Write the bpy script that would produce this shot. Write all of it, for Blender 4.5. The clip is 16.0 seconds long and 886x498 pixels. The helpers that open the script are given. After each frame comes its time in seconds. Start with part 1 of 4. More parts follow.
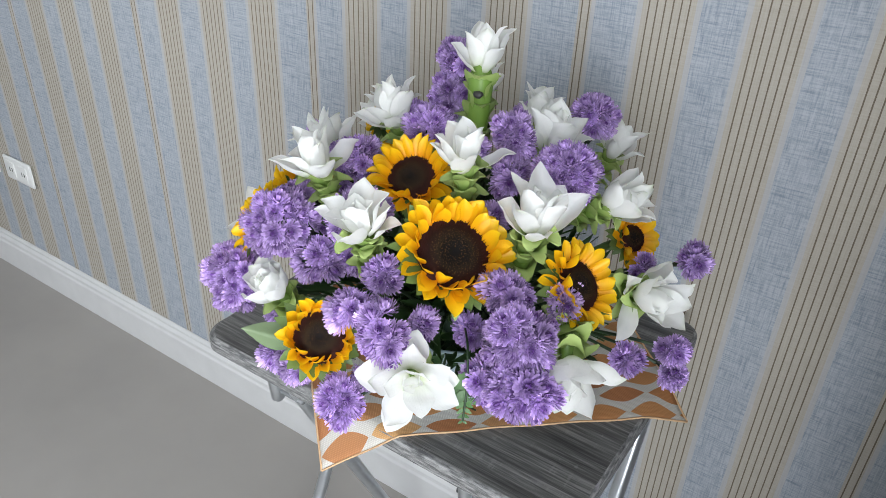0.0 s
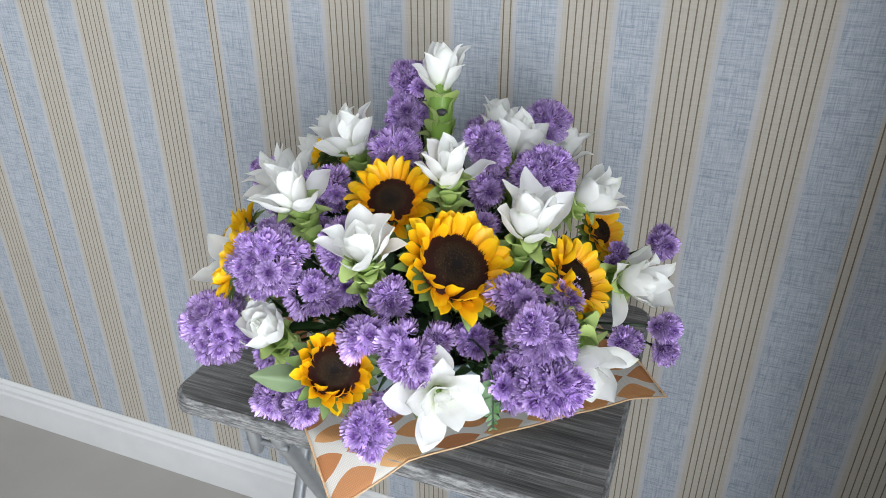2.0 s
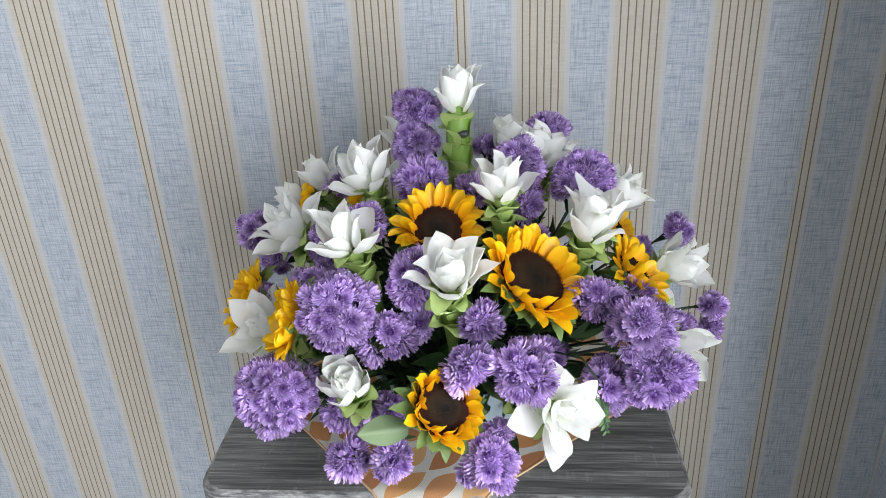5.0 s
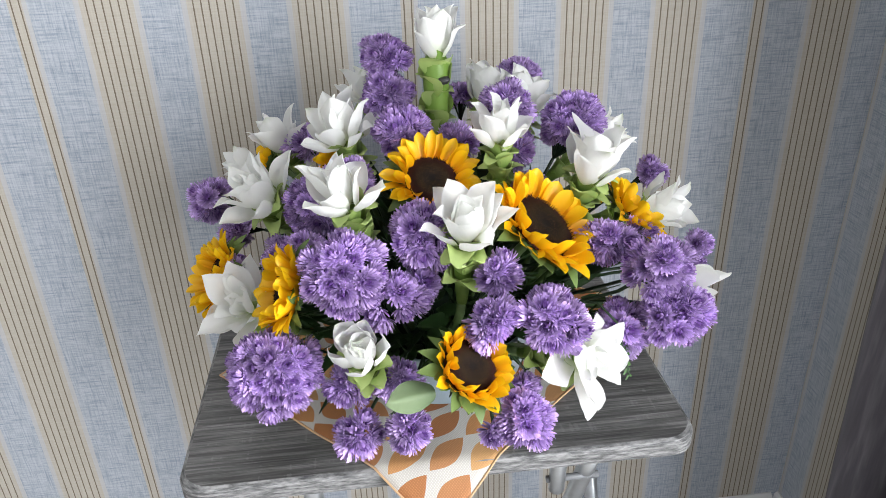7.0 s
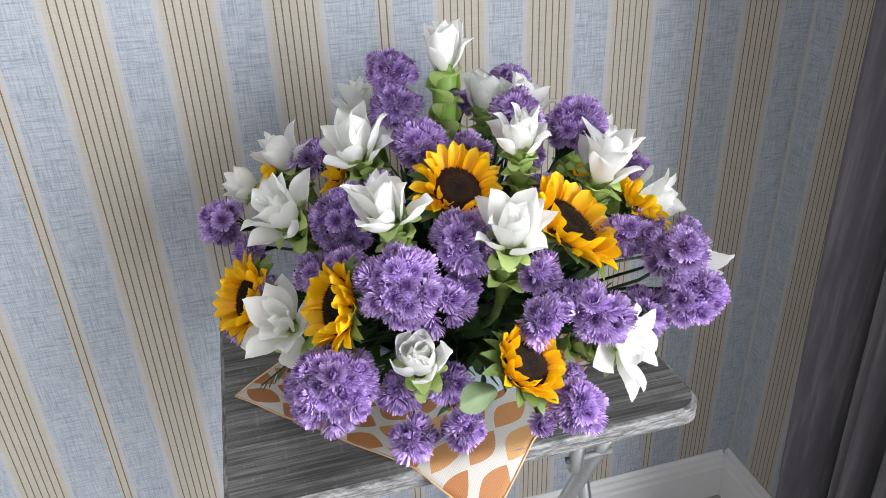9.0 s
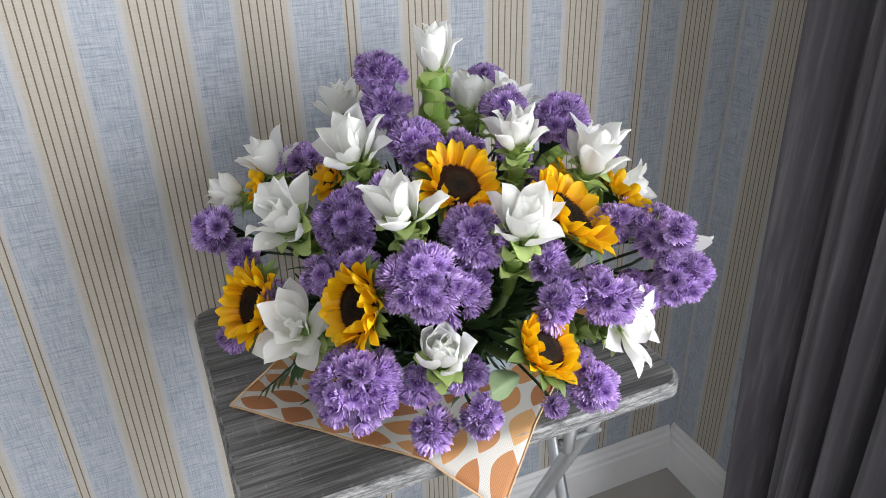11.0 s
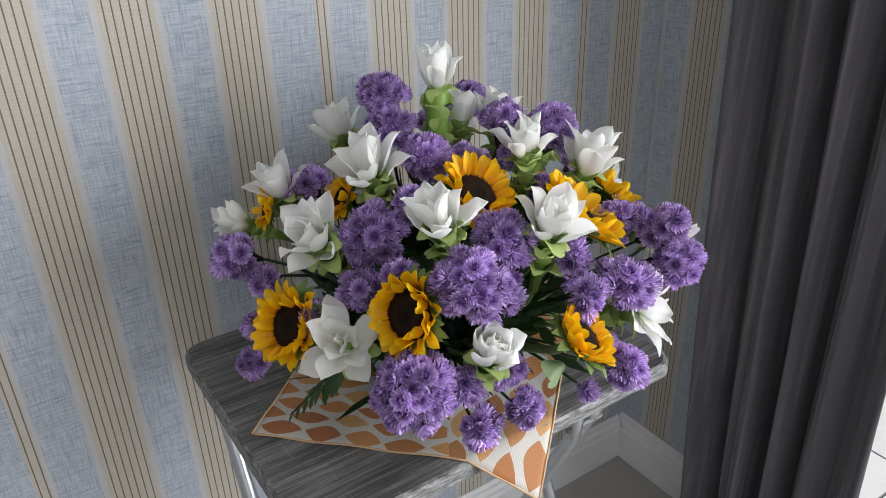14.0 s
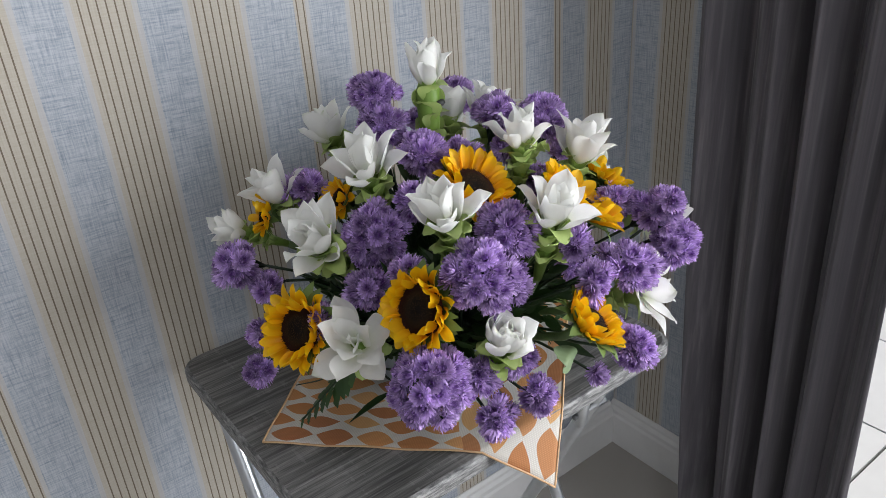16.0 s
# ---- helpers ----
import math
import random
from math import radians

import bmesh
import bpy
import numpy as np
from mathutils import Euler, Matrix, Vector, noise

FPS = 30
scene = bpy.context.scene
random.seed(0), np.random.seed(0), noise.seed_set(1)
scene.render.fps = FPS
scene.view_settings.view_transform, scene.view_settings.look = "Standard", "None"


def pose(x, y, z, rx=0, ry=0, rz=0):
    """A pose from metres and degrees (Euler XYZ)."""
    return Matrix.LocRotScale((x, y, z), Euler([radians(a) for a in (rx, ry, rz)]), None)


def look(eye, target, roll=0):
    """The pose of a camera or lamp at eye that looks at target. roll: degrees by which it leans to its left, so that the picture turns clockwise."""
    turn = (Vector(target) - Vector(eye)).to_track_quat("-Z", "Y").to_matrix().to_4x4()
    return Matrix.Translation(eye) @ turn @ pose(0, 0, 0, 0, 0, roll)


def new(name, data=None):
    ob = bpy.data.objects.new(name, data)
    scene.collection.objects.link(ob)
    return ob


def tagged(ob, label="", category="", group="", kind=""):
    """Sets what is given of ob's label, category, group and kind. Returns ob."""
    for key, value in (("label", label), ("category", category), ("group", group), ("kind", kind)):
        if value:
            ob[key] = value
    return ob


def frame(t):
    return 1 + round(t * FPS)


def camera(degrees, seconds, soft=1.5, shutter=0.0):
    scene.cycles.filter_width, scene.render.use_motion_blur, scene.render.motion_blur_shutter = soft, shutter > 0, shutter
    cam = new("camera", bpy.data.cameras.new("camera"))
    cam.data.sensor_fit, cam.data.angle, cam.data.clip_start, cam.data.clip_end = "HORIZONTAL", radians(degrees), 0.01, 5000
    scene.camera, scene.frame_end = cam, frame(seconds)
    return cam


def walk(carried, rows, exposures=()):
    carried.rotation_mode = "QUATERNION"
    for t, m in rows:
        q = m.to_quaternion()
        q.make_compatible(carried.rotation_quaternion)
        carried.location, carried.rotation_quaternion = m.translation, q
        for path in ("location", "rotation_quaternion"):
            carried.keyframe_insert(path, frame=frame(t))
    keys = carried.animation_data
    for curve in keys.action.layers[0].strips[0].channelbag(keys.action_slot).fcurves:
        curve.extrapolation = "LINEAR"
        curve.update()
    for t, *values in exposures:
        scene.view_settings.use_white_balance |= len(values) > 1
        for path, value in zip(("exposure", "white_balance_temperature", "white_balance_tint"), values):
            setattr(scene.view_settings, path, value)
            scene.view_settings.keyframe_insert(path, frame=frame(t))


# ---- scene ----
cam = camera(61.8, 16.0, soft=0.5)
PATH = [
    (0, (0.05, 0.118, 1.316), (-0.884, 1.557, 0.288), 2.5),
    (0.5, (0.033, 0.105, 1.316), (-0.822, 1.601, 0.3), 3.0),
    (1, (0.018, 0.09, 1.317), (-0.746, 1.644, 0.316), 3.2),
    (1.5, (-0.021, 0.074, 1.312), (-0.706, 1.681, 0.337), 1.9),
    (2, (-0.055, 0.045, 1.305), (-0.687, 1.688, 0.357), 0.1),
    (2.5, (-0.059, 0.004, 1.313), (-0.65, 1.681, 0.397), -0.6),
    (3, (-0.093, -0.009, 1.301), (-0.559, 1.715, 0.4), -0.4),
    (3.5, (-0.182, 0.0, 1.291), (-0.604, 1.748, 0.415), -3.0),
    (3.7, (-0.205, -0.001, 1.291), (-0.609, 1.756, 0.424), -3.4),
    (5.8, (-0.312, 0.0, 1.26), (-0.396, 1.806, 0.406), -2.1),
    (6, (-0.319, 0.005, 1.252), (-0.422, 1.81, 0.396), -2.4),
    (6.5, (-0.371, 0.03, 1.25), (-0.375, 1.828, 0.373), -1.8),
    (7, (-0.41, 0.032, 1.247), (-0.239, 1.802, 0.33), -2.1),
    (7.5, (-0.451, 0.031, 1.249), (-0.182, 1.78, 0.318), -2.0),
    (8, (-0.494, 0.044, 1.255), (-0.131, 1.772, 0.316), -2.7),
    (8.2, (-0.509, 0.035, 1.264), (-0.123, 1.759, 0.326), -2.5),
    (10.3, (-0.585, 0.039, 1.283), (-0.002, 1.697, 0.329), -2.1),
    (10.5, (-0.601, 0.04, 1.284), (0.02, 1.687, 0.334), -1.7),
    (11, (-0.638, 0.05, 1.285), (0.043, 1.673, 0.335), -1.5),
    (11.5, (-0.673, 0.061, 1.283), (0.043, 1.671, 0.336), -1.9),
    (12, (-0.706, 0.067, 1.287), (0.058, 1.657, 0.345), -1.9),
    (12.5, (-0.734, 0.073, 1.29), (0.084, 1.649, 0.369), -2.1),
    (13, (-0.752, 0.083, 1.288), (0.117, 1.639, 0.381), -2.0),
    (13.5, (-0.775, 0.088, 1.289), (0.137, 1.622, 0.386), -2.0),
    (14, (-0.786, 0.085, 1.29), (0.188, 1.581, 0.39), -1.7),
    (14.5, (-0.789, 0.083, 1.289), (0.253, 1.538, 0.396), -1.5),
    (15, (-0.801, 0.095, 1.288), (0.258, 1.543, 0.404), -2.2),
    (15.5, (-0.809, 0.099, 1.288), (0.242, 1.549, 0.398), -3.2),
    (16, (-0.819, 0.101, 1.286), (0.225, 1.551, 0.387), -4.1),
]
walk(cam, [(t, look(eye, target, roll)) for t, eye, target, roll in PATH],
     [(0, -0.21, 6280, 10.5), (3.7, -0.10, 6280, 10.5), (6.0, 0.0, 6400, 11.5), (8.0, 0.17, 6480, 13), (11, 0.02, 6480, 13), (12.5, 0.04, 6480, 13), (13.5, -0.12, 6480, 13), (14.0, -0.25, 6480, 13), (14.5, -0.48, 6480, 13), (15.0, -0.36, 6480, 13), (15.5, -0.24, 6480, 13), (16, -0.30, 6480, 13)])

# ---------- world, daylight, exposure ----------
world = bpy.data.worlds.new("sky")
scene.world = world
world.use_nodes = True
wt = world.node_tree
sky = wt.nodes.new("ShaderNodeTexSky")
sky.sky_type, sky.sun_disc = "NISHITA", False
sky.sun_elevation, sky.sun_rotation = radians(51), radians(0)
wt.links.new(sky.outputs[0], wt.nodes["Background"].inputs[0])
wt.nodes["Background"].inputs[1].default_value = 0.06

sun = new("sun", bpy.data.lights.new("sun", "SUN"))
sun.data.energy, sun.data.angle, sun.data.color = 4.6, radians(6), (1.0, 0.97, 0.92)
sun.matrix_world = look((0.0, 4.0, 5.0), (0, 0, 0))


def daylight(name, place, target, sx, sy, power, colour=(0.95, 0.985, 1.0), spread=180):
    lamp = new(name, bpy.data.lights.new(name, "AREA"))
    lamp.data.shape, lamp.data.size, lamp.data.size_y = "RECTANGLE", sx, sy
    lamp.data.energy, lamp.data.color = power, colour
    lamp.data.spread = radians(spread)
    lamp.matrix_world = look(place, target)


daylight("door_daylight", (0.41, -0.60, 1.20), (-1.0, -0.65, 1.10), 1.2, 1.4, 80, spread=172)
# fill lamp added behind the camera, where no window is seen
daylight("fill_daylight", (-1.9, -2.50, 1.50), (-1.6, 0.0, 1.0), 1.5, 1.2, 19)

# ---------- materials ----------
def material(name, rough=0.6, metal=0.0):
    m = bpy.data.materials.new(name)
    m.use_nodes = True
    b = m.node_tree.nodes["Principled BSDF"]
    b.inputs["Roughness"].default_value, b.inputs["Metallic"].default_value = rough, metal
    return m, m.node_tree, b


def node(t, kind, **values):
    n = t.nodes.new(kind)
    for key, value in values.items():
        n.inputs[key].default_value = value
    return n


def maths(t, op, a, b=None, c=None, clamp=False):
    n = t.nodes.new("ShaderNodeMath")
    n.operation, n.use_clamp = op, clamp
    for i, v in enumerate((a, b, c)):
        if v is None:
            continue
        if isinstance(v, (int, float)):
            n.inputs[i].default_value = v
        else:
            t.links.new(v, n.inputs[i])
    return n.outputs[0]


def ramp(t, fac, stops):
    n = t.nodes.new("ShaderNodeValToRGB")
    e = n.color_ramp.elements
    while len(e) < len(stops):
        e.new(0.5)
    for el, (p, c) in zip(e, stops):
        el.position, el.color = p, (*c, 1)
    t.links.new(fac, n.inputs[0])
    return n.outputs[0]


def mix(t, fac, a, b, mode="MIX"):
    n = t.nodes.new("ShaderNodeMix")
    n.data_type, n.blend_type = "RGBA", mode
    for i, v in ((0, fac), (6, a), (7, b)):
        if isinstance(v, (int, float)):
            n.inputs[i].default_value = v
        elif isinstance(v, tuple):
            n.inputs[i].default_value = (*v, 1)
        else:
            t.links.new(v, n.inputs[i])
    return n.outputs[2]


def coords(t, scale=(1, 1, 1), out="Object"):
    c, m = t.nodes.new("ShaderNodeTexCoord"), t.nodes.new("ShaderNodeMapping")
    m.inputs["Scale"].default_value = scale
    t.links.new(c.outputs[out], m.inputs[0])
    return m.outputs[0]


def noise_tex(t, vec, scale, detail=3.0, rough=0.55):
    n = node(t, "ShaderNodeTexNoise", Scale=scale, Detail=detail, Roughness=rough)
    t.links.new(vec, n.inputs["Vector"])
    return n.outputs[0]


def bump(t, b, height, strength, distance):
    n = node(t, "ShaderNodeBump", Strength=strength, Distance=distance)
    t.links.new(height, n.inputs["Height"])
    t.links.new(n.outputs[0], b.inputs["Normal"])


def translucent(t, b, colour, share):
    tr, mx = t.nodes.new("ShaderNodeBsdfTranslucent"), t.nodes.new("ShaderNodeMixShader")
    t.links.new(colour, tr.inputs[0])
    mx.inputs[0].default_value = share
    t.links.new(b.outputs[0], mx.inputs[1])
    t.links.new(tr.outputs[0], mx.inputs[2])
    t.links.new(mx.outputs[0], t.nodes["Material Output"].inputs[0])


def tint_random(t, colour, low, high):
    """Vary a colour from object to object."""
    info = t.nodes.new("ShaderNodeObjectInfo")
    hsv = t.nodes.new("ShaderNodeHueSaturation")
    v = maths(t, "MULTIPLY_ADD", info.outputs["Random"], high - low, low)
    t.links.new(v, hsv.inputs["Value"])
    t.links.new(colour, hsv.inputs["Color"])
    return hsv.outputs[0]


def plain(name, colour, rough=0.6, metal=0.0, vary=0.12, scale=30.0, relief=0.1, distance=0.001):
    m, t, b = material(name, rough, metal)
    v = coords(t)
    n = noise_tex(t, v, scale)
    big = noise_tex(t, v, scale * 0.08, 2)
    lo, hi = tuple(c * (1 - vary) for c in colour), tuple(min(1, c * (1 + vary)) for c in colour)
    f = maths(t, "ADD", maths(t, "MULTIPLY", n, 0.6), maths(t, "MULTIPLY", big, 0.4))
    t.links.new(ramp(t, f, ((0.3, lo), (0.7, hi))), b.inputs["Base Color"])
    if relief:
        bump(t, b, n, relief, distance)
    return m


PERIOD, FIRST = 0.489, -0.3565


def wallpaper(name, axis, first):
    """Striped linen-look wallpaper: one narrow and three wide bands in each repeat."""
    m, t, b = material(name, 0.7)
    c = t.nodes.new("ShaderNodeTexCoord")
    sep = t.nodes.new("ShaderNodeSeparateXYZ")
    t.links.new(c.outputs["Object"], sep.inputs[0])
    along, up = sep.outputs[axis], sep.outputs[2]
    u = maths(t, "MULTIPLY", maths(t, "FRACT", maths(t, "DIVIDE", maths(t, "SUBTRACT", along, first), PERIOD)), PERIOD)

    def band(a, z):
        return maths(t, "MULTIPLY", maths(t, "GREATER_THAN", u, a), maths(t, "LESS_THAN", u, z))

    def lines(a, count):
        rel = maths(t, "SUBTRACT", u, a - 0.005)
        inside = maths(t, "MULTIPLY", maths(t, "GREATER_THAN", rel, 0.0), maths(t, "LESS_THAN", rel, 0.01 * count))
        off = maths(t, "ABSOLUTE", maths(t, "SUBTRACT", maths(t, "FRACT", maths(t, "DIVIDE", rel, 0.01)), 0.5))
        return maths(t, "MULTIPLY", inside, maths(t, "LESS_THAN", off, 0.088))

    cream, dark, margin = band(0.0, 0.0175), lines(0.0045, 2), band(-0.006, 0.023)
    for s in (0.0935, 0.2245, 0.3565):
        cream = maths(t, "MAXIMUM", cream, band(s - 0.008, s + 0.058))
        margin = maths(t, "MAXIMUM", margin, band(s - 0.015, s + 0.065))
        dark = maths(t, "MAXIMUM", dark, lines(s, 6))
    def weave(sx, sz, scale):
        cmb = t.nodes.new("ShaderNodeCombineXYZ")
        t.links.new(maths(t, "MULTIPLY", along, sx), cmb.inputs[0])
        t.links.new(maths(t, "MULTIPLY", up, sz), cmb.inputs[2])
        return noise_tex(t, cmb.outputs[0], scale, 2, 0.6)
    weft, warp = weave(30, 520, 1.0), weave(520, 30, 1.0)
    cloth = maths(t, "ADD", maths(t, "MULTIPLY", weft, 0.5), maths(t, "MULTIPLY", warp, 0.5))
    slub = maths(t, "MINIMUM", weave(22, 330, 1.0), weave(330, 22, 1.0))
    f = maths(t, "ADD", maths(t, "MULTIPLY", cloth, 0.6), maths(t, "MULTIPLY", slub, 0.45))
    blue = ramp(t, f, ((0.37, (0.205, 0.25, 0.30)), (0.47, (0.325, 0.36, 0.41)), (0.58, (0.45, 0.475, 0.515))))
    pale = ramp(t, cloth, ((0.3, (0.41, 0.41, 0.415)), (0.7, (0.49, 0.485, 0.48))))
    warm = ramp(t, cloth, ((0.3, (0.40, 0.36, 0.30)), (0.7, (0.50, 0.465, 0.40))))
    col = mix(t, margin, blue, pale)
    col = mix(t, cream, col, warm)
    col = mix(t, dark, col, (0.155, 0.122, 0.085))
    age = noise_tex(t, coords(t), 2.2, 3)
    col = mix(t, 0.5, col, ramp(t, age, ((0.3, (0.86, 0.86, 0.86)), (0.7, (1, 1, 1)))), "MULTIPLY")
    t.links.new(col, b.inputs["Base Color"])
    bump(t, b, maths(t, "ADD", cloth, maths(t, "MULTIPLY", dark, -0.3)), 0.25, 0.0008)
    return m


def table_wood():
    m, t, b = material("grey_table_wood", 0.45)
    v = coords(t, (11, 300, 150))
    grain = noise_tex(t, v, 1.0, 5, 0.65)
    wide = noise_tex(t, coords(t, (4.5, 75, 40)), 1.0, 4, 0.6)
    saw = noise_tex(t, coords(t, (190, 9, 9)), 1.0, 2)
    f = maths(t, "ADD", maths(t, "MULTIPLY", grain, 0.62), maths(t, "MULTIPLY", wide, 0.38))
    col = ramp(t, f, ((0.36, (0.037, 0.036, 0.035)), (0.47, (0.089, 0.087, 0.084)), (0.55, (0.166, 0.162, 0.157)), (0.67, (0.30, 0.293, 0.283))))
    scratch = maths(t, "GREATER_THAN", maths(t, "MULTIPLY", saw, wide), 0.36)
    col = mix(t, maths(t, "MULTIPLY", scratch, 0.25), col, (0.3, 0.295, 0.29))
    t.links.new(col, b.inputs["Base Color"])
    bump(t, b, grain, 0.25, 0.0006)
    return m


def edge_wood():
    m, t, b = material("pale_table_edge", 0.6)
    g = noise_tex(t, coords(t, (60, 60, 420)), 1.0, 4, 0.65)
    t.links.new(ramp(t, g, ((0.36, (0.06, 0.06, 0.06)), (0.5, (0.155, 0.154, 0.152)), (0.64, (0.29, 0.286, 0.28)))), b.inputs["Base Color"])
    bump(t, b, g, 0.2, 0.0005)
    return m


def mat_cloth():
    """Printed linen: leaf shapes, along the mat in one half and across it in the other."""
    m, t, b = material("leaf_print_linen", 0.85)
    uv = t.nodes.new("ShaderNodeUVMap")
    sep = t.nodes.new("ShaderNodeSeparateXYZ")
    t.links.new(uv.outputs[0], sep.inputs[0])
    wob = noise_tex(t, uv.outputs[0], 9.0, 1)
    w = maths(t, "MULTIPLY", maths(t, "SUBTRACT", wob, 0.5), 0.03)
    u, v = maths(t, "ADD", sep.outputs[0], w), maths(t, "ADD", sep.outputs[1], w)

    def leaves(a, c, length, width):
        row = maths(t, "FLOOR", maths(t, "DIVIDE", c, width))
        shift = maths(t, "MULTIPLY", maths(t, "MODULO", row, 2.0), 0.5)
        aa = maths(t, "ADD", maths(t, "DIVIDE", a, length), shift)
        p = maths(t, "SUBTRACT", maths(t, "FRACT", aa), 0.5)
        q = maths(t, "SUBTRACT", maths(t, "FRACT", maths(t, "DIVIDE", c, width)), 0.5)
        lim = maths(t, "MULTIPLY", maths(t, "SUBTRACT", 1.0, maths(t, "MULTIPLY", maths(t, "POWER", maths(t, "ABSOLUTE", p), 1.7), 3.7)), 0.475)
        inside = maths(t, "LESS_THAN", maths(t, "ABSOLUTE", q), lim)
        cid = t.nodes.new("ShaderNodeCombineXYZ")
        t.links.new(maths(t, "FLOOR", aa), cid.inputs[0])
        t.links.new(row, cid.inputs[1])
        wn = t.nodes.new("ShaderNodeTexWhiteNoise")
        t.links.new(cid.outputs[0], wn.inputs[0])
        return inside, wn.outputs[0]
    i1, r1 = leaves(u, v, 0.052, 0.025)
    i2, r2 = leaves(v, u, 0.060, 0.031)
    half = maths(t, "GREATER_THAN", maths(t, "ADD", u, maths(t, "MULTIPLY", v, 0.25)), 0.23)
    ins = maths(t, "ADD", maths(t, "MULTIPLY", i1, maths(t, "SUBTRACT", 1.0, half)), maths(t, "MULTIPLY", i2, half))
    rnd = maths(t, "ADD", maths(t, "MULTIPLY", r1, maths(t, "SUBTRACT", 1.0, half)), maths(t, "MULTIPLY", r2, half))
    leafc = ramp(t, rnd, ((0.0, (0.58, 0.29, 0.11)), (0.35, (0.46, 0.195, 0.065)), (0.65, (0.38, 0.145, 0.058)), (1.0, (0.60, 0.34, 0.14))))
    chk = t.nodes.new("ShaderNodeTexWave")
    chk.inputs["Scale"].default_value = 165
    t.links.new(uv.outputs[0], chk.inputs["Vector"])
    chk2 = t.nodes.new("ShaderNodeTexWave")
    chk2.bands_direction = "Y"
    chk2.inputs["Scale"].default_value = 165
    t.links.new(uv.outputs[0], chk2.inputs["Vector"])
    th = maths(t, "MULTIPLY", chk.outputs[1], chk2.outputs[1])
    col = mix(t, ins, (0.58, 0.555, 0.51), leafc)
    col = mix(t, 0.55, col, ramp(t, th, ((0.0, (0.62, 0.60, 0.58)), (0.6, (1, 1, 1)))), "MULTIPLY")
    t.links.new(col, b.inputs["Base Color"])
    bump(t, b, th, 0.35, 0.0006)
    return m


def petal_mat(name, inner, outer, reach, share=0.25, rough=0.5, low=0.85, high=1.1, axis="z", veins=0.0):
    """Petal colour that runs from its base to its tip."""
    m, t, b = material(name, rough)
    c = t.nodes.new("ShaderNodeTexCoord")
    sep = t.nodes.new("ShaderNodeSeparateXYZ")
    t.links.new(c.outputs["Object"], sep.inputs[0])
    if axis == "z":
        d = sep.outputs[2]
    else:
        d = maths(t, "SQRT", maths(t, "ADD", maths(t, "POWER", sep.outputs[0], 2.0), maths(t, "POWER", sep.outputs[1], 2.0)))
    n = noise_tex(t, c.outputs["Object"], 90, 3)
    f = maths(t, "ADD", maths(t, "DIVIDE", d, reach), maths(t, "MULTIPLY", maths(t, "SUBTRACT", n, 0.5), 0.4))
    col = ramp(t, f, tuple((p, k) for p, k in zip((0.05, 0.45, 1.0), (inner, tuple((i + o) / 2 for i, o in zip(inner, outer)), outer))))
    if axis != "z":
        isl = t.nodes.new("ShaderNodeNewGeometry")
        hs = t.nodes.new("ShaderNodeHueSaturation")
        t.links.new(maths(t, "MULTIPLY_ADD", isl.outputs["Random Per Island"], 0.50, 0.74), hs.inputs["Value"])
        t.links.new(col, hs.inputs["Color"])
        col = hs.outputs[0]
    col = tint_random(t, col, low, high)
    t.links.new(col, b.inputs["Base Color"])
    if veins:
        v = noise_tex(t, coords(t, (900, 900, 25)) if axis == "z" else coords(t), 1.0, 2)
        bump(t, b, v, veins, 0.0006)
    if share:
        translucent(t, b, col, share)
    return m


def curtain_cloth():
    m, t, b = material("charcoal_curtain", 0.75)
    s = noise_tex(t, coords(t, (40, 105, 0.8)), 1.0, 4, 0.62)
    fine = noise_tex(t, coords(t, (900, 900, 500)), 1.0, 2)
    col = ramp(t, s, ((0.32, (0.086, 0.080, 0.091)), (0.52, (0.120, 0.110, 0.124)), (0.70, (0.205, 0.188, 0.206))))
    t.links.new(col, b.inputs["Base Color"])
    b.inputs["Sheen Weight"].default_value = 0.15
    bump(t, b, fine, 0.3, 0.0005)
    translucent(t, b, col, 0.12)
    return m


WALL_BACK = wallpaper("striped_wallpaper", 0, FIRST)
WALL_SIDE = wallpaper("striped_wallpaper_side", 1, 0.918 - 0.2245)
WHITE = plain("white_paint", (0.66, 0.655, 0.65), 0.55, vary=0.06, scale=14, relief=0.05)
CEILING = plain("ceiling_paint", (0.80, 0.80, 0.79), 0.8, vary=0.03, scale=12, relief=0.05)
PLAIN_WALL = plain("plain_wall_paint", (0.42, 0.42, 0.43), 0.75, vary=0.05, scale=9, relief=0.05)
FLOOR = plain("beige_grey_floor", (0.345, 0.325, 0.30), 0.32, vary=0.07, scale=5.0, relief=0.03)
PLASTIC = plain("white_plastic", (0.78, 0.78, 0.76), 0.35, vary=0.03, relief=0.0)
DARK_PLASTIC = plain("dark_slot", (0.03, 0.03, 0.03), 0.5, vary=0.05, relief=0.0)
WOOD, EDGE = table_wood(), edge_wood()
STEEL = plain("silver_painted_steel", (0.52, 0.54, 0.56), 0.28, 0.85, vary=0.08, scale=60, relief=0.03)
RUBBER = plain("grey_plastic_fitting", (0.16, 0.165, 0.17), 0.5, vary=0.1)
LINEN = mat_cloth()
HEM = plain("tan_hem", (0.56, 0.36, 0.20), 0.85, vary=0.15, scale=300, relief=0.4)
BOWL = plain("blue_grey_plastic", (0.26, 0.33, 0.37), 0.4, vary=0.06)
FOAM = plain("wet_floral_foam", (0.012, 0.028, 0.014), 0.9, vary=0.3, scale=200, relief=0.5)
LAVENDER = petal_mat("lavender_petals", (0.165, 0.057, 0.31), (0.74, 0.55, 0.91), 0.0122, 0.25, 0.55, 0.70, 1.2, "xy")
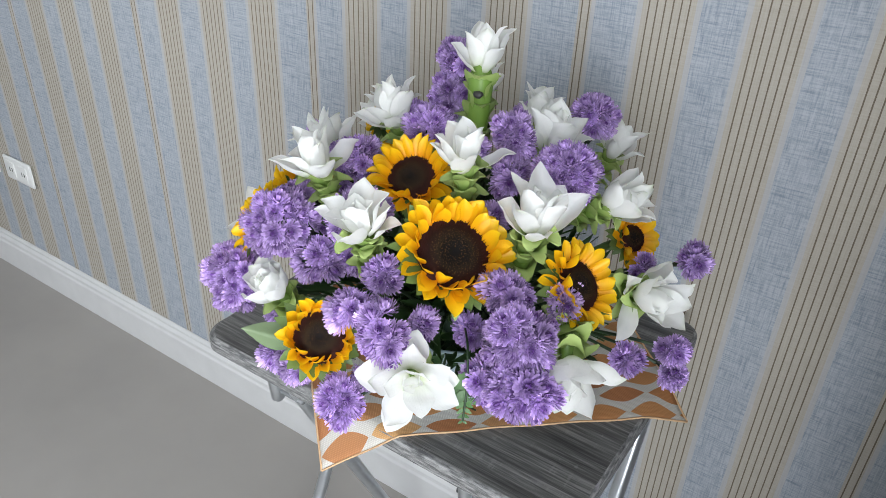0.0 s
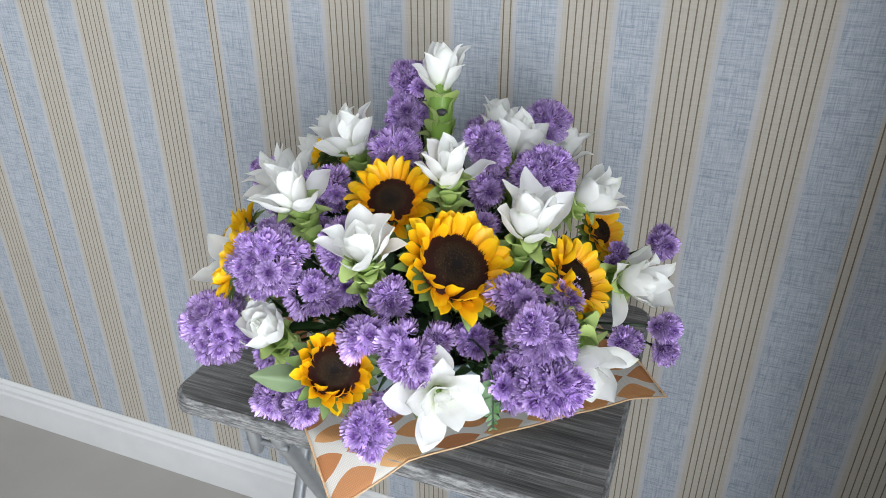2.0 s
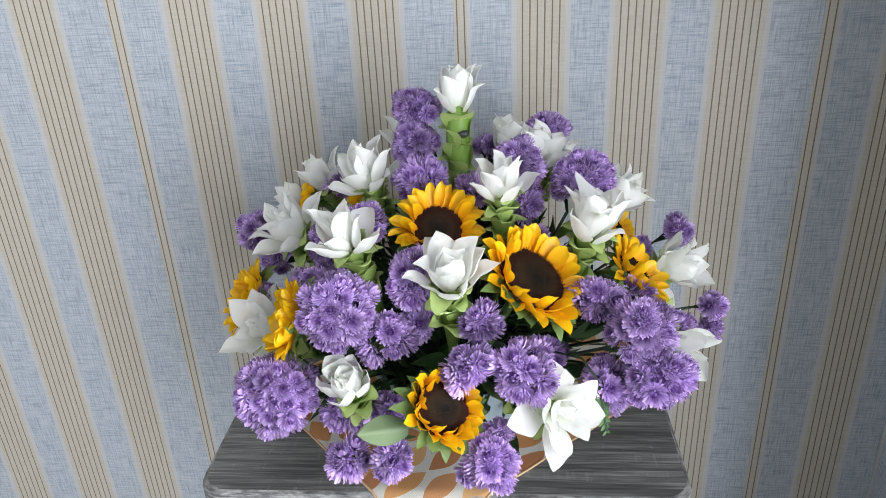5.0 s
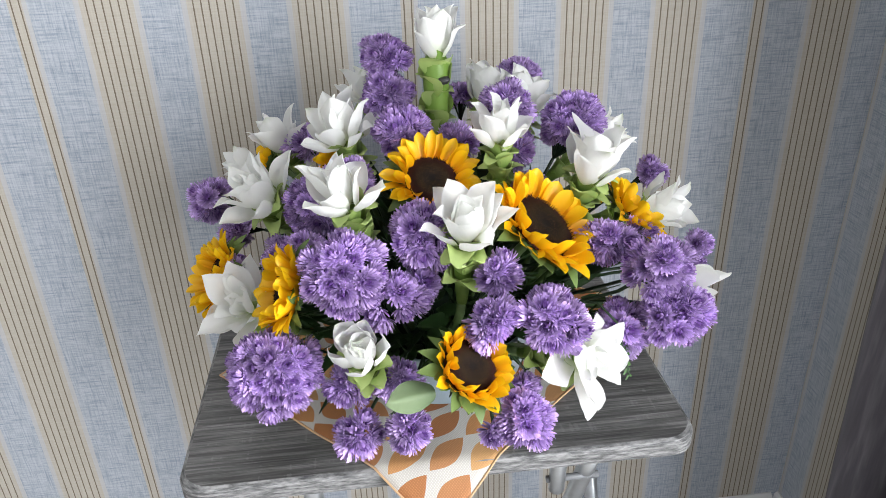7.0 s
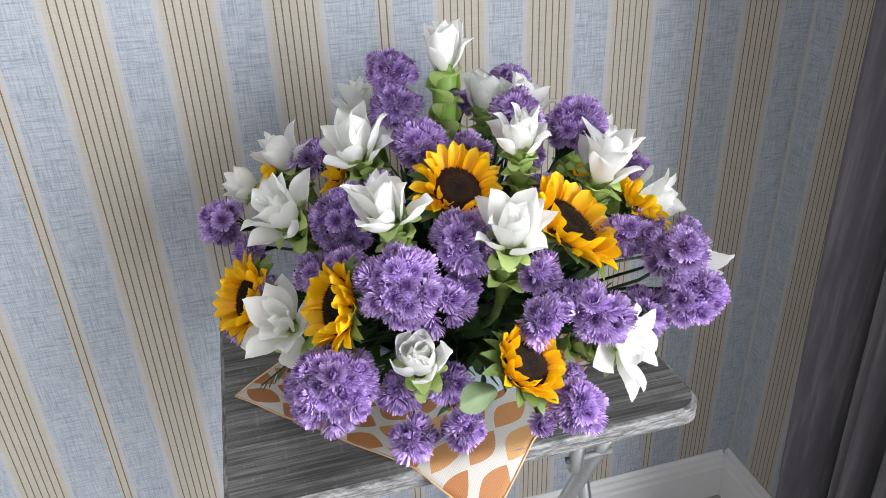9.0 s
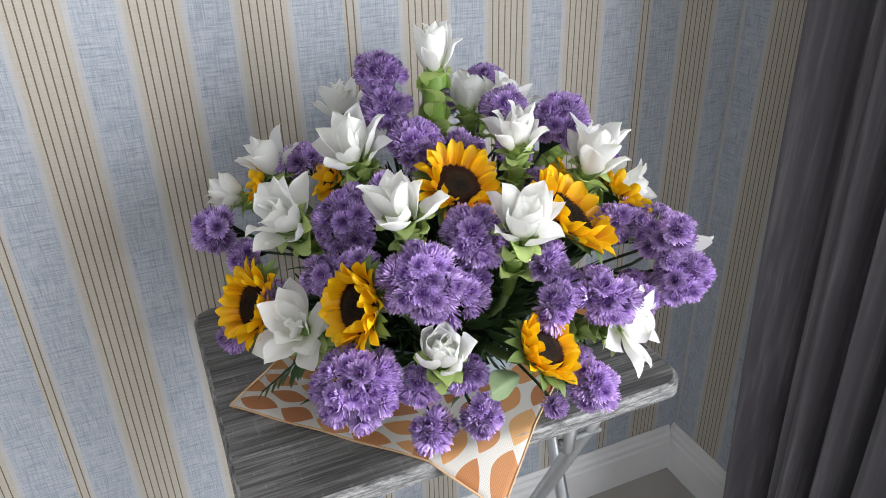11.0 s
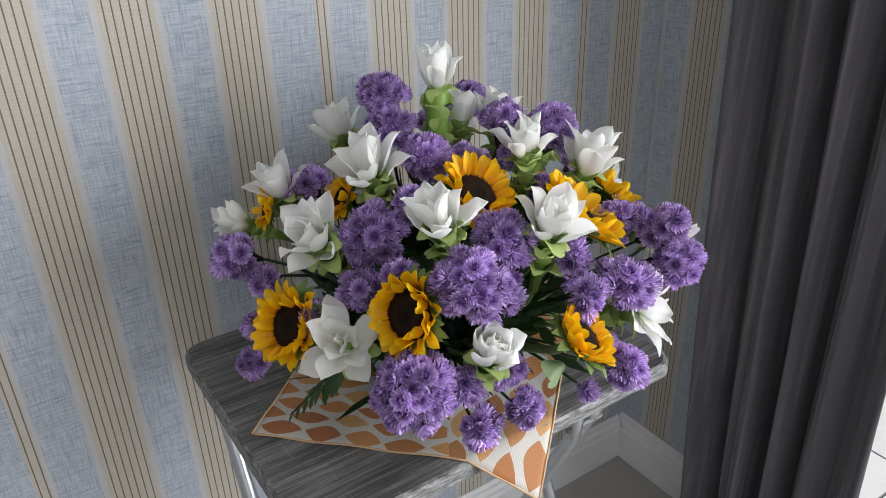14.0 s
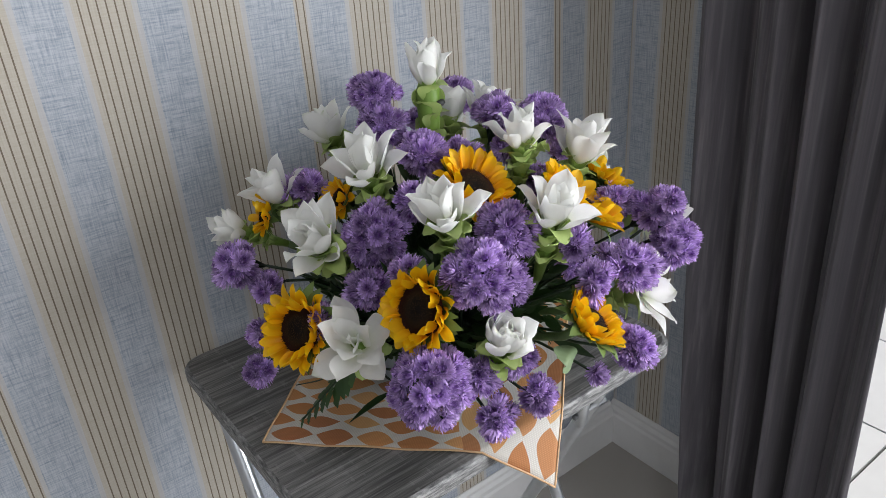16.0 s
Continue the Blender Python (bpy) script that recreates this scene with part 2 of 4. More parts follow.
BUTTON = plain("pale_green_flower_eye", (0.15, 0.17, 0.085), 0.7, vary=0.3, scale=900, relief=0.6)


def ivory_mat():
    """Creamy white bracts, greenish at the foot, some with a green-tinged tip."""
    m, t, b = material("ivory_petals", 0.42)
    c = t.nodes.new("ShaderNodeTexCoord")
    sep = t.nodes.new("ShaderNodeSeparateXYZ")
    t.links.new(c.outputs["Object"], sep.inputs[0])
    n = noise_tex(t, c.outputs["Object"], 85, 3)
    f = maths(t, "ADD", maths(t, "DIVIDE", sep.outputs[2], 0.049), maths(t, "MULTIPLY", maths(t, "SUBTRACT", n, 0.5), 0.22))
    col = ramp(t, f, ((0.0, (0.68, 0.73, 0.50)), (0.16, (0.86, 0.875, 0.79)), (0.40, (0.90, 0.90, 0.875))))
    info = t.nodes.new("ShaderNodeObjectInfo")
    tip = maths(t, "MULTIPLY", maths(t, "SUBTRACT", f, 0.86), 5.0, clamp=True)
    some = maths(t, "MULTIPLY", maths(t, "SUBTRACT", info.outputs["Random"], 0.45), 1.1, clamp=True)
    col = mix(t, maths(t, "MULTIPLY", tip, some), col, (0.36, 0.46, 0.14))
    t.links.new(col, b.inputs["Base Color"])
    vein = noise_tex(t, coords(t, (420, 420, 14)), 1.0, 3)
    dent = noise_tex(t, coords(t, (150, 150, 60)), 1.0, 2)
    fleck = maths(t, "GREATER_THAN", noise_tex(t, coords(t, (170, 170, 120)), 1.0, 2), 0.735)
    col = mix(t, maths(t, "MULTIPLY", fleck, some), col, (0.30, 0.24, 0.12))
    t.links.new(col, b.inputs["Base Color"])
    bump(t, b, maths(t, "ADD", vein, maths(t, "MULTIPLY", dent, 1.2)), 0.4, 0.0010)
    translucent(t, b, col, 0.50)
    return m


IVORY = ivory_mat()
BRACT = petal_mat("pale_green_bracts", (0.19, 0.32, 0.055), (0.48, 0.60, 0.21), 0.030, 0.28, 0.42, 0.75, 1.15, "z", 0.2)
GOLD = petal_mat("golden_petals", (0.90, 0.385, 0.002), (0.96, 0.61, 0.006), 0.024, 0.32, 0.42, 0.88, 1.06, "z", 0.5)
SEPAL = petal_mat("green_sepals", (0.07, 0.13, 0.03), (0.15, 0.225, 0.065), 0.03, 0.2, 0.5, 0.8, 1.15, "z", 0.2)
STEM = plain("green_stems", (0.075, 0.125, 0.035), 0.5, vary=0.25, scale=120)
DARK_STEM = plain("dark_green_twigs", (0.018, 0.038, 0.016), 0.55, vary=0.25, scale=120)
LEAF = petal_mat("deep_green_leaves", (0.022, 0.055, 0.016), (0.045, 0.105, 0.028), 0.05, 0.18, 0.42, 0.6, 1.3, "z", 0.2)
FERN = petal_mat("fern_leaflets", (0.028, 0.072, 0.020), (0.055, 0.125, 0.034), 0.05, 0.2, 0.45, 0.8, 1.25, "z", 0.2)
GREY_LEAF = petal_mat("sage_green_leaf", (0.12, 0.175, 0.085), (0.19, 0.25, 0.135), 0.06, 0.2, 0.6, 0.95, 1.05, "z", 0.2)


def disc_mat():
    m, t, b = material("brown_seed_disc", 0.8)
    c = t.nodes.new("ShaderNodeTexCoord")
    sep = t.nodes.new("ShaderNodeSeparateXYZ")
    t.links.new(c.outputs["Object"], sep.inputs[0])
    d = maths(t, "SQRT", maths(t, "ADD", maths(t, "POWER", sep.outputs[0], 2.0), maths(t, "POWER", sep.outputs[1], 2.0)))
    n = noise_tex(t, c.outputs["Object"], 3.0, 3)
    f = maths(t, "ADD", d, maths(t, "MULTIPLY", maths(t, "SUBTRACT", n, 0.5), 0.25))
    col = ramp(t, f, ((0.0, (0.005, 0.004, 0.004)), (0.36, (0.006, 0.004, 0.003)), (0.5, (0.016, 0.010, 0.005)), (0.70, (0.018, 0.006, 0.004)), (1.0, (0.040, 0.010, 0.008))))
    speck = maths(t, "MULTIPLY", maths(t, "GREATER_THAN", noise_tex(t, c.outputs["Object"], 26.0, 2), 0.60), maths(t, "LESS_THAN", maths(t, "ABSOLUTE", maths(t, "SUBTRACT", d, 0.40)), 0.26))
    col = mix(t, maths(t, "MULTIPLY", speck, 0.8), col, (0.085, 0.042, 0.014))
    t.links.new(col, b.inputs["Base Color"])
    b.inputs["Specular IOR Level"].default_value = 0.15
    return m


DISC = disc_mat()
CURTAIN = curtain_cloth()
ALU = plain("white_aluminium", (0.62, 0.64, 0.66), 0.35, 0.3, vary=0.05, relief=0.02)
TILE = plain("white_terrace_tile", (0.70, 0.71, 0.70), 0.35, vary=0.06, scale=8, relief=0.03)
GROUT = plain("dark_grout", (0.10, 0.10, 0.10), 0.9, vary=0.2)

# ---------- builders ----------
def finish(name, bm, mat, smooth=True):
    me = bpy.data.meshes.new(name)
    bmesh.ops.recalc_face_normals(bm, faces=bm.faces)
    bm.to_mesh(me)
    bm.free()
    for k in mat if isinstance(mat, (list, tuple)) else (mat,):
        me.materials.append(k)
    if smooth:
        for p in me.polygons:
            p.use_smooth = True
    return me


def part(name, bm, mat, parent, label="", smooth=True):
    """One mesh object under a thing or a part; the mesh is in the parent's axes."""
    ob = new(name, bm if isinstance(bm, bpy.types.Mesh) else finish(name, bm, mat, smooth))
    ob.parent = parent
    return tagged(ob, label)


def thing(name, label, category, place=(0, 0, 0), group="", kind=""):
    ob = new(name)
    ob.empty_display_size = 0.05
    ob.location = place
    return tagged(ob, label, category, group, kind)


def box(bm, lo, hi, bevel=0.0):
    r = bmesh.ops.create_cube(bm, size=1.0)
    for v in r["verts"]:
        v.co = Vector([lo[i] + (v.co[i] + 0.5) * (hi[i] - lo[i]) for i in range(3)])
    if bevel:
        es = list({e for v in r["verts"] for e in v.link_edges})
        bmesh.ops.bevel(bm, geom=es, offset=bevel, segments=2, affect="EDGES", profile=0.7)
    return bm


def structure(name, bm, mat, label, category, smooth=False):
    ob = new(name, finish(name, bm, mat, smooth))
    return tagged(ob, label, category, kind="structure")


def tube(bm, pts, radii, seg=8):
    """A round bar through the points."""
    pts = [Vector(p) for p in pts]
    if not isinstance(radii, (list, tuple)):
        radii = [radii] * len(pts)
    rings = []
    for i, p in enumerate(pts):
        d = (pts[min(i + 1, len(pts) - 1)] - pts[max(i - 1, 0)]).normalized()
        a = d.cross(Vector((0, 0, 1)) if abs(d.z) < 0.95 else Vector((1, 0, 0))).normalized()
        c = d.cross(a)
        rings.append([bm.verts.new(p + radii[i] * (math.cos(k * math.tau / seg) * a + math.sin(k * math.tau / seg) * c)) for k in range(seg)])
    for r, s in zip(rings, rings[1:]):
        for k in range(seg):
            bm.faces.new((r[k], r[(k + 1) % seg], s[(k + 1) % seg], s[k]))
    bm.faces.new(rings[0][::-1])
    bm.faces.new(rings[-1])
    return bm


def blade(length, width, rows, cols, profile, curl=0.0, cup=0.0, wave=0.0, seed=0, thick=0.0):
    """A petal or leaf along +z, its inner face towards -x."""
    rnd = random.Random(seed)
    bm = bmesh.new()
    ph = rnd.random() * 6
    grid = []
    for i in range(rows + 1):
        s = 1 - (1 - i / rows) ** 1.5
        w = width * profile(s)
        line = []
        for j in range(cols + 1):
            q = 2 * j / cols - 1
            x = curl * length * s * s - cup * w * q * q + wave * length * math.sin(5 * s + ph + 2.0 * q) * abs(q)
            line.append(bm.verts.new((x, q * w / 2, s * length)))
        grid.append(line)
    for i in range(rows):
        for j in range(cols):
            bm.faces.new((grid[i][j], grid[i][j + 1], grid[i + 1][j + 1], grid[i + 1][j]))
    bmesh.ops.remove_doubles(bm, verts=bm.verts, dist=1e-5)
    if thick:
        r = bmesh.ops.solidify(bm, geom=bm.faces[:], thickness=thick)
    return bm


def frame_of(axis, spin=0.0):
    """The turn that carries +z onto the axis."""
    return Vector(axis).normalized().to_track_quat("Z", "Y").to_matrix().to_4x4() @ Matrix.Rotation(spin, 4, "Z")


# ---------- the room ----------
X0, X1, Y0, Y1, TOP = -3.6, 0.342, -2.6, 1.045, 2.55
structure("floor", box(bmesh.new(), (X0 - 0.15, Y0 - 0.15, -0.12), (X1 + 0.12, Y1 + 0.15, 0.0)), FLOOR, "smooth beige-grey floor with a soft sheen", "floor")
structure("ceiling", box(bmesh.new(), (X0 - 0.15, Y0 - 0.15, TOP), (X1 + 0.15, Y1 + 0.15, TOP + 0.12)), CEILING, "plain white ceiling", "ceiling")
structure("wall_north", box(bmesh.new(), (X0 - 0.15, Y1, 0.0), (X1 + 0.15, Y1 + 0.15, TOP)), WALL_BACK, "wall with blue-grey linen wallpaper in cream stripes", "wall")
DOOR0, DOOR1, DOORTOP = -1.65, 0.70, 2.15
wall_e = bmesh.new()
box(wall_e, (X1, DOOR1, 0.0), (X1 + 0.14, Y1 - 0.001, TOP))
box(wall_e, (X1, DOOR0, DOORTOP), (X1 + 0.14, DOOR1, TOP))
box(wall_e, (X1, Y0, 0.0), (X1 + 0.14, DOOR0, TOP))
structure("wall_east", wall_e, WALL_SIDE, "striped wallpaper wall beside the terrace door", "wall")
structure("wall_west", box(bmesh.new(), (X0 - 0.15, Y0, 0.0), (X0, Y1, TOP)), PLAIN_WALL, "plain grey painted wall", "wall")
# unseen wall; its opening is made up to go with the fill lamp
wall_s = bmesh.new()
box(wall_s, (X0 - 0.15, Y0 - 0.15, 0), (-2.7, Y0, TOP))
box(wall_s, (-1.1, Y0 - 0.15, 0), (X1 + 0.14, Y0, TOP))
box(wall_s, (-2.7, Y0 - 0.15, 0), (-1.1, Y0, 0.9))
box(wall_s, (-2.7, Y0 - 0.15, 2.1), (-1.1, Y0, TOP))
structure("wall_south", wall_s, PLAIN_WALL, "unseen plain grey painted wall with an added window opening", "wall")


def skirting(name, a, z, label):
    """White moulded skirting: a board with a stepped, rounded top."""
    prof = [(0, 0), (0.016, 0), (0.016, 0.082), (0.013, 0.088), (0.013, 0.098), (0.008, 0.106), (0.008, 0.113), (0.003, 0.12), (0, 0.12)]
    a, z = Vector(a), Vector(z)
    d = (z - a).normalized()
    side = Vector((0, 0, 1)).cross(d)
    bm = bmesh.new()
    rings = [[bm.verts.new(p + side * u + Vector((0, 0, w))) for u, w in prof] for p in (a, z)]
    for k in range(len(prof)):
        bm.faces.new((rings[0][k], rings[0][(k + 1) % len(prof)], rings[1][(k + 1) % len(prof)], rings[1][k]))
    bm.faces.new(rings[0])
    bm.faces.new(rings[1][::-1])
    return structure(name, bm, WHITE, label, "baseboard")


skirting("baseboard_north", (X1 - 0.0165, Y1 - 0.0005, 0.0005), (X0, Y1 - 0.0005, 0.0005), "white moulded skirting board along the papered wall")
skirting("baseboard_east", (X1 - 0.0005, DOOR1 + 0.06, 0.0005), (X1 - 0.0005, Y1 - 0.001, 0.0005), "short white skirting board beside the curtain")

# terrace door: frame, head, sill track
door = thing("door_1", "white aluminium sliding door frame standing open to a terrace", "door", (X1, 0, 0), kind="structure")
for y in (DOOR0 + 0.025, DOOR1 - 0.025):
    part("jamb", box(bmesh.new(), (0.02, y - 0.024, 0.0), (0.12, y + 0.024, DOORTOP - 0.05), 0.003), ALU, door)
part("head", box(bmesh.new(), (0.02, DOOR0 + 0.002, DOORTOP - 0.049), (0.12, DOOR1 - 0.002, DOORTOP - 0.001), 0.003), ALU, door)
sill = part("sill", box(bmesh.new(), (0.0, DOOR0 + 0.05, -0.012), (0.135, DOOR1 - 0.05, 0.008), 0.002), ALU, door)
for x in (0.03, 0.06, 0.095):
    part("track_rail", box(bmesh.new(), (x, DOOR0 + 0.05, 0.0075), (x + 0.006, DOOR1 - 0.05, 0.026), 0.001), ALU, sill)

# socket plates on the papered wall
def socket(place, label):
    ob = thing("wall_socket", label, "socket", place, "wall sockets")
    bm = box(bmesh.new(), (-0.068, -0.010, -0.036), (0.068, 0.0, 0.036), 0.006)
    part("plate", bm, PLASTIC, ob)
    for dx in (-0.03, 0.03):
        bm = box(bmesh.new(), (dx - 0.018, -0.0125, -0.022), (dx + 0.018, -0.0095, 0.022), 0.001)
        face = part("outlet", bm, PLASTIC, ob)
        for k in (-0.006, 0.006):
            part("slot", box(bmesh.new(), (dx + k - 0.0012, -0.0131, -0.006), (dx + k + 0.0012, -0.0124, 0.006)), DARK_PLASTIC, face)


socket((-1.985, Y1 - 0.0005, 0.384), "white plastic double wall socket above the skirting")
socket((-2.165, Y1 - 0.0005, 0.384), "white plastic double wall socket beside another one")

# ---------- curtain ----------
def curtain():
    ob = thing("curtain", "floor-length charcoal curtain with fine streaks, gathered in folds", "curtain", (0.302, 0.66, 0.0))
    rnd = random.Random(5)
    n, m = 260, 30
    bm = bmesh.new()
    grid = []
    for k in range(m + 1):
        z = 0.035 + k / m * 2.25
        row = []
        for i in range(n + 1):
            s = i / n
            spread = 0.175 + 0.010 * (1 - z / 2.3)
            y = spread * (1 - 2 * s) - 0.010 * s * s * max(0.0, 1.4 - z) + 0.006 * math.sin(11 * s + 1.3 * z) + 0.060 * (1 - s) * (z - 0.85)
            slide = s + 0.035 * math.sin(1.1 * z + 3 * s) * (1.2 - 0.4 * z)
            ph = slide * math.tau * 4.8 + 0.9 * math.sin(slide * 8.0 + 0.5) + 0.35 * math.sin(1.7 * z + 7 * s)
            amp = (0.046 + 0.012 * math.sin(s * 11.0 + 1)) * (0.85 + 0.15 * math.sin(2.1 * z + 5 * s))
            x = -0.020 + amp * math.sin(ph + 0.70 * math.sin(ph)) + 0.007 * math.sin(2.3 * ph + 1.0 + z) + 0.0018 * math.sin(6.1 * ph + 3 * z) - 0.035 * max(0.0, s - 0.6) * (1.6 - z)
            x = min(x, 0.034)
            row.append(bm.verts.new((x, y, z)))
        grid.append(row)
    for k in range(m):
        for i in range(n):
            bm.faces.new((grid[k][i], grid[k][i + 1], grid[k + 1][i + 1], grid[k + 1][i]))
    cloth = part("cloth", bm, CURTAIN, ob)
    mod = cloth.modifiers.new("thickness", "SOLIDIFY")
    mod.thickness = 0.002
    bm = tube(bmesh.new(), [(0, y, 2.31) for y in (-2.2, -1.0, 0.0, 0.34)], 0.012, 10)
    part("rod", bm, STEEL, ob, "thin steel curtain rod")
    for i in range(7):
        y = -0.165 + i * 0.055
        bm = tube(bmesh.new(), [(0, y + 0.0, 2.31 + 0.0), (0, y + 0.004, 2.31)], 0.018, 10)
        part("ring", bm, STEEL, ob)


curtain()

# ---------- folding table ----------
TX0, TX1, TY0, TY1, TZ = -0.627, -0.095, 0.588, 1.006, 0.717


def rounded(bm, x0, x1, y0, y1, r, z0, z1, seg=6):
    pts = []
    for cx, cy, a in ((x1 - r, y1 - r, 0), (x0 + r, y1 - r, 90), (x0 + r, y0 + r, 180), (x1 - r, y0 + r, 270)):
        for k in range(seg + 1):
            g = radians(a + 90 * k / seg)
            pts.append((cx + r * math.cos(g), cy + r * math.sin(g)))
    lay = []
    for z, inset in ((z0, 0.004), (z0 + 0.004, 0.0), (z1 - 0.005, 0.0), (z1 - 0.0015, 0.0018), (z1, 0.005)):
        row = []
        for x, y in pts:
            cx, cy = (x0 + x1) / 2, (y0 + y1) / 2
            row.append(bm.verts.new((x - inset * (1 if x > cx else -1), y - inset * (1 if y > cy else -1), z)))
        lay.append(row)
    n = len(pts)
    for a, c in zip(lay, lay[1:]):
        for k in range(n):
            f = bm.faces.new((a[k], a[(k + 1) % n], c[(k + 1) % n], c[k]))
            f.material_index = 1
    bm.faces.new(lay[0][::-1]).material_index = 1
    bm.faces.new(lay[-1])
    return bm


def folding_table():
    cx, cy = (TX0 + TX1) / 2, (TY0 + TY1) / 2
    ob = thing("folding_table", "small folding table with grey wood-grain top and silver tube legs", "table", (cx, cy, 0))
    bm = rounded(bmesh.new(), TX0 - cx, TX1 - cx, TY0 - cy, TY1 - cy, 0.029, TZ - 0.024, TZ)
    part("tabletop", bm, [WOOD, EDGE], ob, "grey wood-grain top with rounded corners", smooth=False)
    z0 = TZ - 0.036
    # frame that leans from the front edge down to the back
    for x in (0.160, -0.140):
        pts = [(x, -0.176, z0), (x, -0.165, z0 - 0.03), (x, 0.12, 0.05), (x, 0.135, 0.011)]
        leg = part("inner_leg", tube(bmesh.new(), pts, 0.0105, 12), STEEL, ob)
        part("bracket", box(bmesh.new(), (x - 0.013, -0.190, z0 - 0.004), (x + 0.013, -0.158, TZ - 0.0245), 0.003), STEEL, leg)
        part("rivet", tube(bmesh.new(), [(x - 0.046, -0.168, z0 - 0.040), (x + 0.013, -0.168, z0 - 0.040)], 0.004, 8), RUBBER, leg)
        part("pivot_arm", tube(bmesh.new(), [(x - 0.034, -0.176, TZ - 0.0245), (x - 0.034, -0.172, z0 - 0.02), (x - 0.034, -0.168, z0 - 0.055), (x - 0.034, -0.167, z0 - 0.060)], [0.009, 0.009, 0.009, 0.005], 10), STEEL, leg)
    part("inner_foot_bar", tube(bmesh.new(), [(-0.140, 0.135, 0.0115), (0.160, 0.135, 0.0115)], 0.0105, 10), STEEL, ob)
    # frame that leans from the back edge down to the front
    for x in (0.236, -0.240):
        pts = [(x, 0.150, TZ - 0.0245), (x, 0.136, z0 - 0.03), (x, -0.140, 0.05), (x, -0.155, 0.011)]
        leg = part("outer_leg", tube(bmesh.new(), pts, 0.0105, 12), STEEL, ob)
        part("foot_cap", tube(bmesh.new(), [(x, -0.155, 0.0), (x, -0.153, 0.03)], 0.0125, 12), RUBBER, leg)
    part("outer_foot_bar", tube(bmesh.new(), [(-0.240, -0.155, 0.0115), (0.236, -0.155, 0.0115)], 0.0105, 10), STEEL, ob)
    part("cross_bar", tube(bmesh.new(), [(-0.240, 0.146, TZ - 0.036), (0.236, 0.146, TZ - 0.036)], 0.010, 10), STEEL, ob)


folding_table()

# ---------- placemat ----------
def placemat():
    L, F = Vector((-0.610, 0.772)), Vector((-0.373, 0.532))
    U = (F - L)
    V = Vector((0.318, 0.290))
    lu, lv = U.length, V.length
    ob = thing("placemat", "linen placemat printed with orange and rust leaves, one corner hanging", "placemat", (L.x, L.y, TZ))
    n, m = 44, 52
    bm = bmesh.new()
    uvl = bm.loops.layers.uv.new("print")
    grid, uvs = [], {}
    for i in range(n + 1):
        row = []
        for j in range(m + 1):
            u, v = i / n, j / m
            p = L + U * u + V * v
            z = TZ + 0.0022 + 0.0010 * math.sin(22 * u + 9 * v) + 0.0008 * math.sin(30 * v)
            over = TY0 + 0.004 - p.y
            if over > 0:
                z -= 0.85 * over
                p.y += 0.12 * over
            side = p.x - TX1
            if side > 0:
                z -= 0.30 * side
            back = p.y - (TY1 - 0.02)
            if back > 0:
                p.y -= 0.70 * back
                z += 0.35 * back
            w = bm.verts.new((p.x - L.x, p.y - L.y, z - TZ))
            uvs[w] = (u * lu, v * lv)
            row.append(w)
        grid.append(row)
    for i in range(n):
        for j in range(m):
            f = bm.faces.new((grid[i][j], grid[i + 1][j], grid[i + 1][j + 1], grid[i][j + 1]))
            for l in f.loops:
                l[uvl].uv = uvs[l.vert]
    cloth = part("cloth", bm, LINEN, ob)
    mod = cloth.modifiers.new("thickness", "SOLIDIFY")
    mod.thickness = 0.0014
    me = cloth.data
    idx = lambda i, j: me.vertices[i * (m + 1) + j].co
    edges = ([idx(i, 0) for i in range(n + 1)], [idx(n, j) for j in range(m + 1)], [idx(i, m) for i in range(n + 1)], [idx(0, j) for j in range(m + 1)])
    for e in edges:
        part("hem", tube(bmesh.new(), [Vector(p) for p in e], 0.0013, 5), HEM, ob)


placemat()

# ---------- bowl and foam under the flowers ----------
BASE = Vector((-0.345, 0.765, TZ))


def bowl():
    ob = thing("flower_bowl", "low blue-grey plastic bowl under the flowers on the placemat", "bowl", (BASE.x, BASE.y, TZ + 0.004))
    prof = [(0.0, 0.0), (0.088, 0.0), (0.096, 0.006), (0.112, 0.072), (0.115, 0.075), (0.111, 0.076), (0.107, 0.072), (0.092, 0.010), (0.0, 0.008)]
    bm = bmesh.new()
    n = 40
    rings = [[bm.verts.new((r * math.cos(k * math.tau / n), r * math.sin(k * math.tau / n), z)) for k in range(n)] for r, z in prof[1:-1]]
    for a, c in zip(rings, rings[1:]):
        for k in range(n):
            bm.faces.new((a[k], a[(k + 1) % n], c[(k + 1) % n], c[k]))
    bm.faces.new(rings[0][::-1])
    bm.faces.new(rings[-1])
    part("shell", bm, BOWL, ob)
    foam = thing("floral_foam", "dark wet block of floral foam in the bowl", "floral foam", (BASE.x, BASE.y, TZ + 0.012))
    bm = bmesh.new()
    bmesh.ops.create_icosphere(bm, subdivisions=4, radius=1.0)
    for v in bm.verts:
        k = 1 + 0.08 * noise.noise(v.co * 3)
        v.co = Vector((v.co.x * 0.098 * k, v.co.y * 0.092 * k, max(0.0, v.co.z * 0.13 * k) if v.co.z > 0 else 0.0))
    bmesh.ops.remove_doubles(bm, verts=bm.verts, dist=1e-5)
    part("block", bm, FOAM, foam)


bowl()

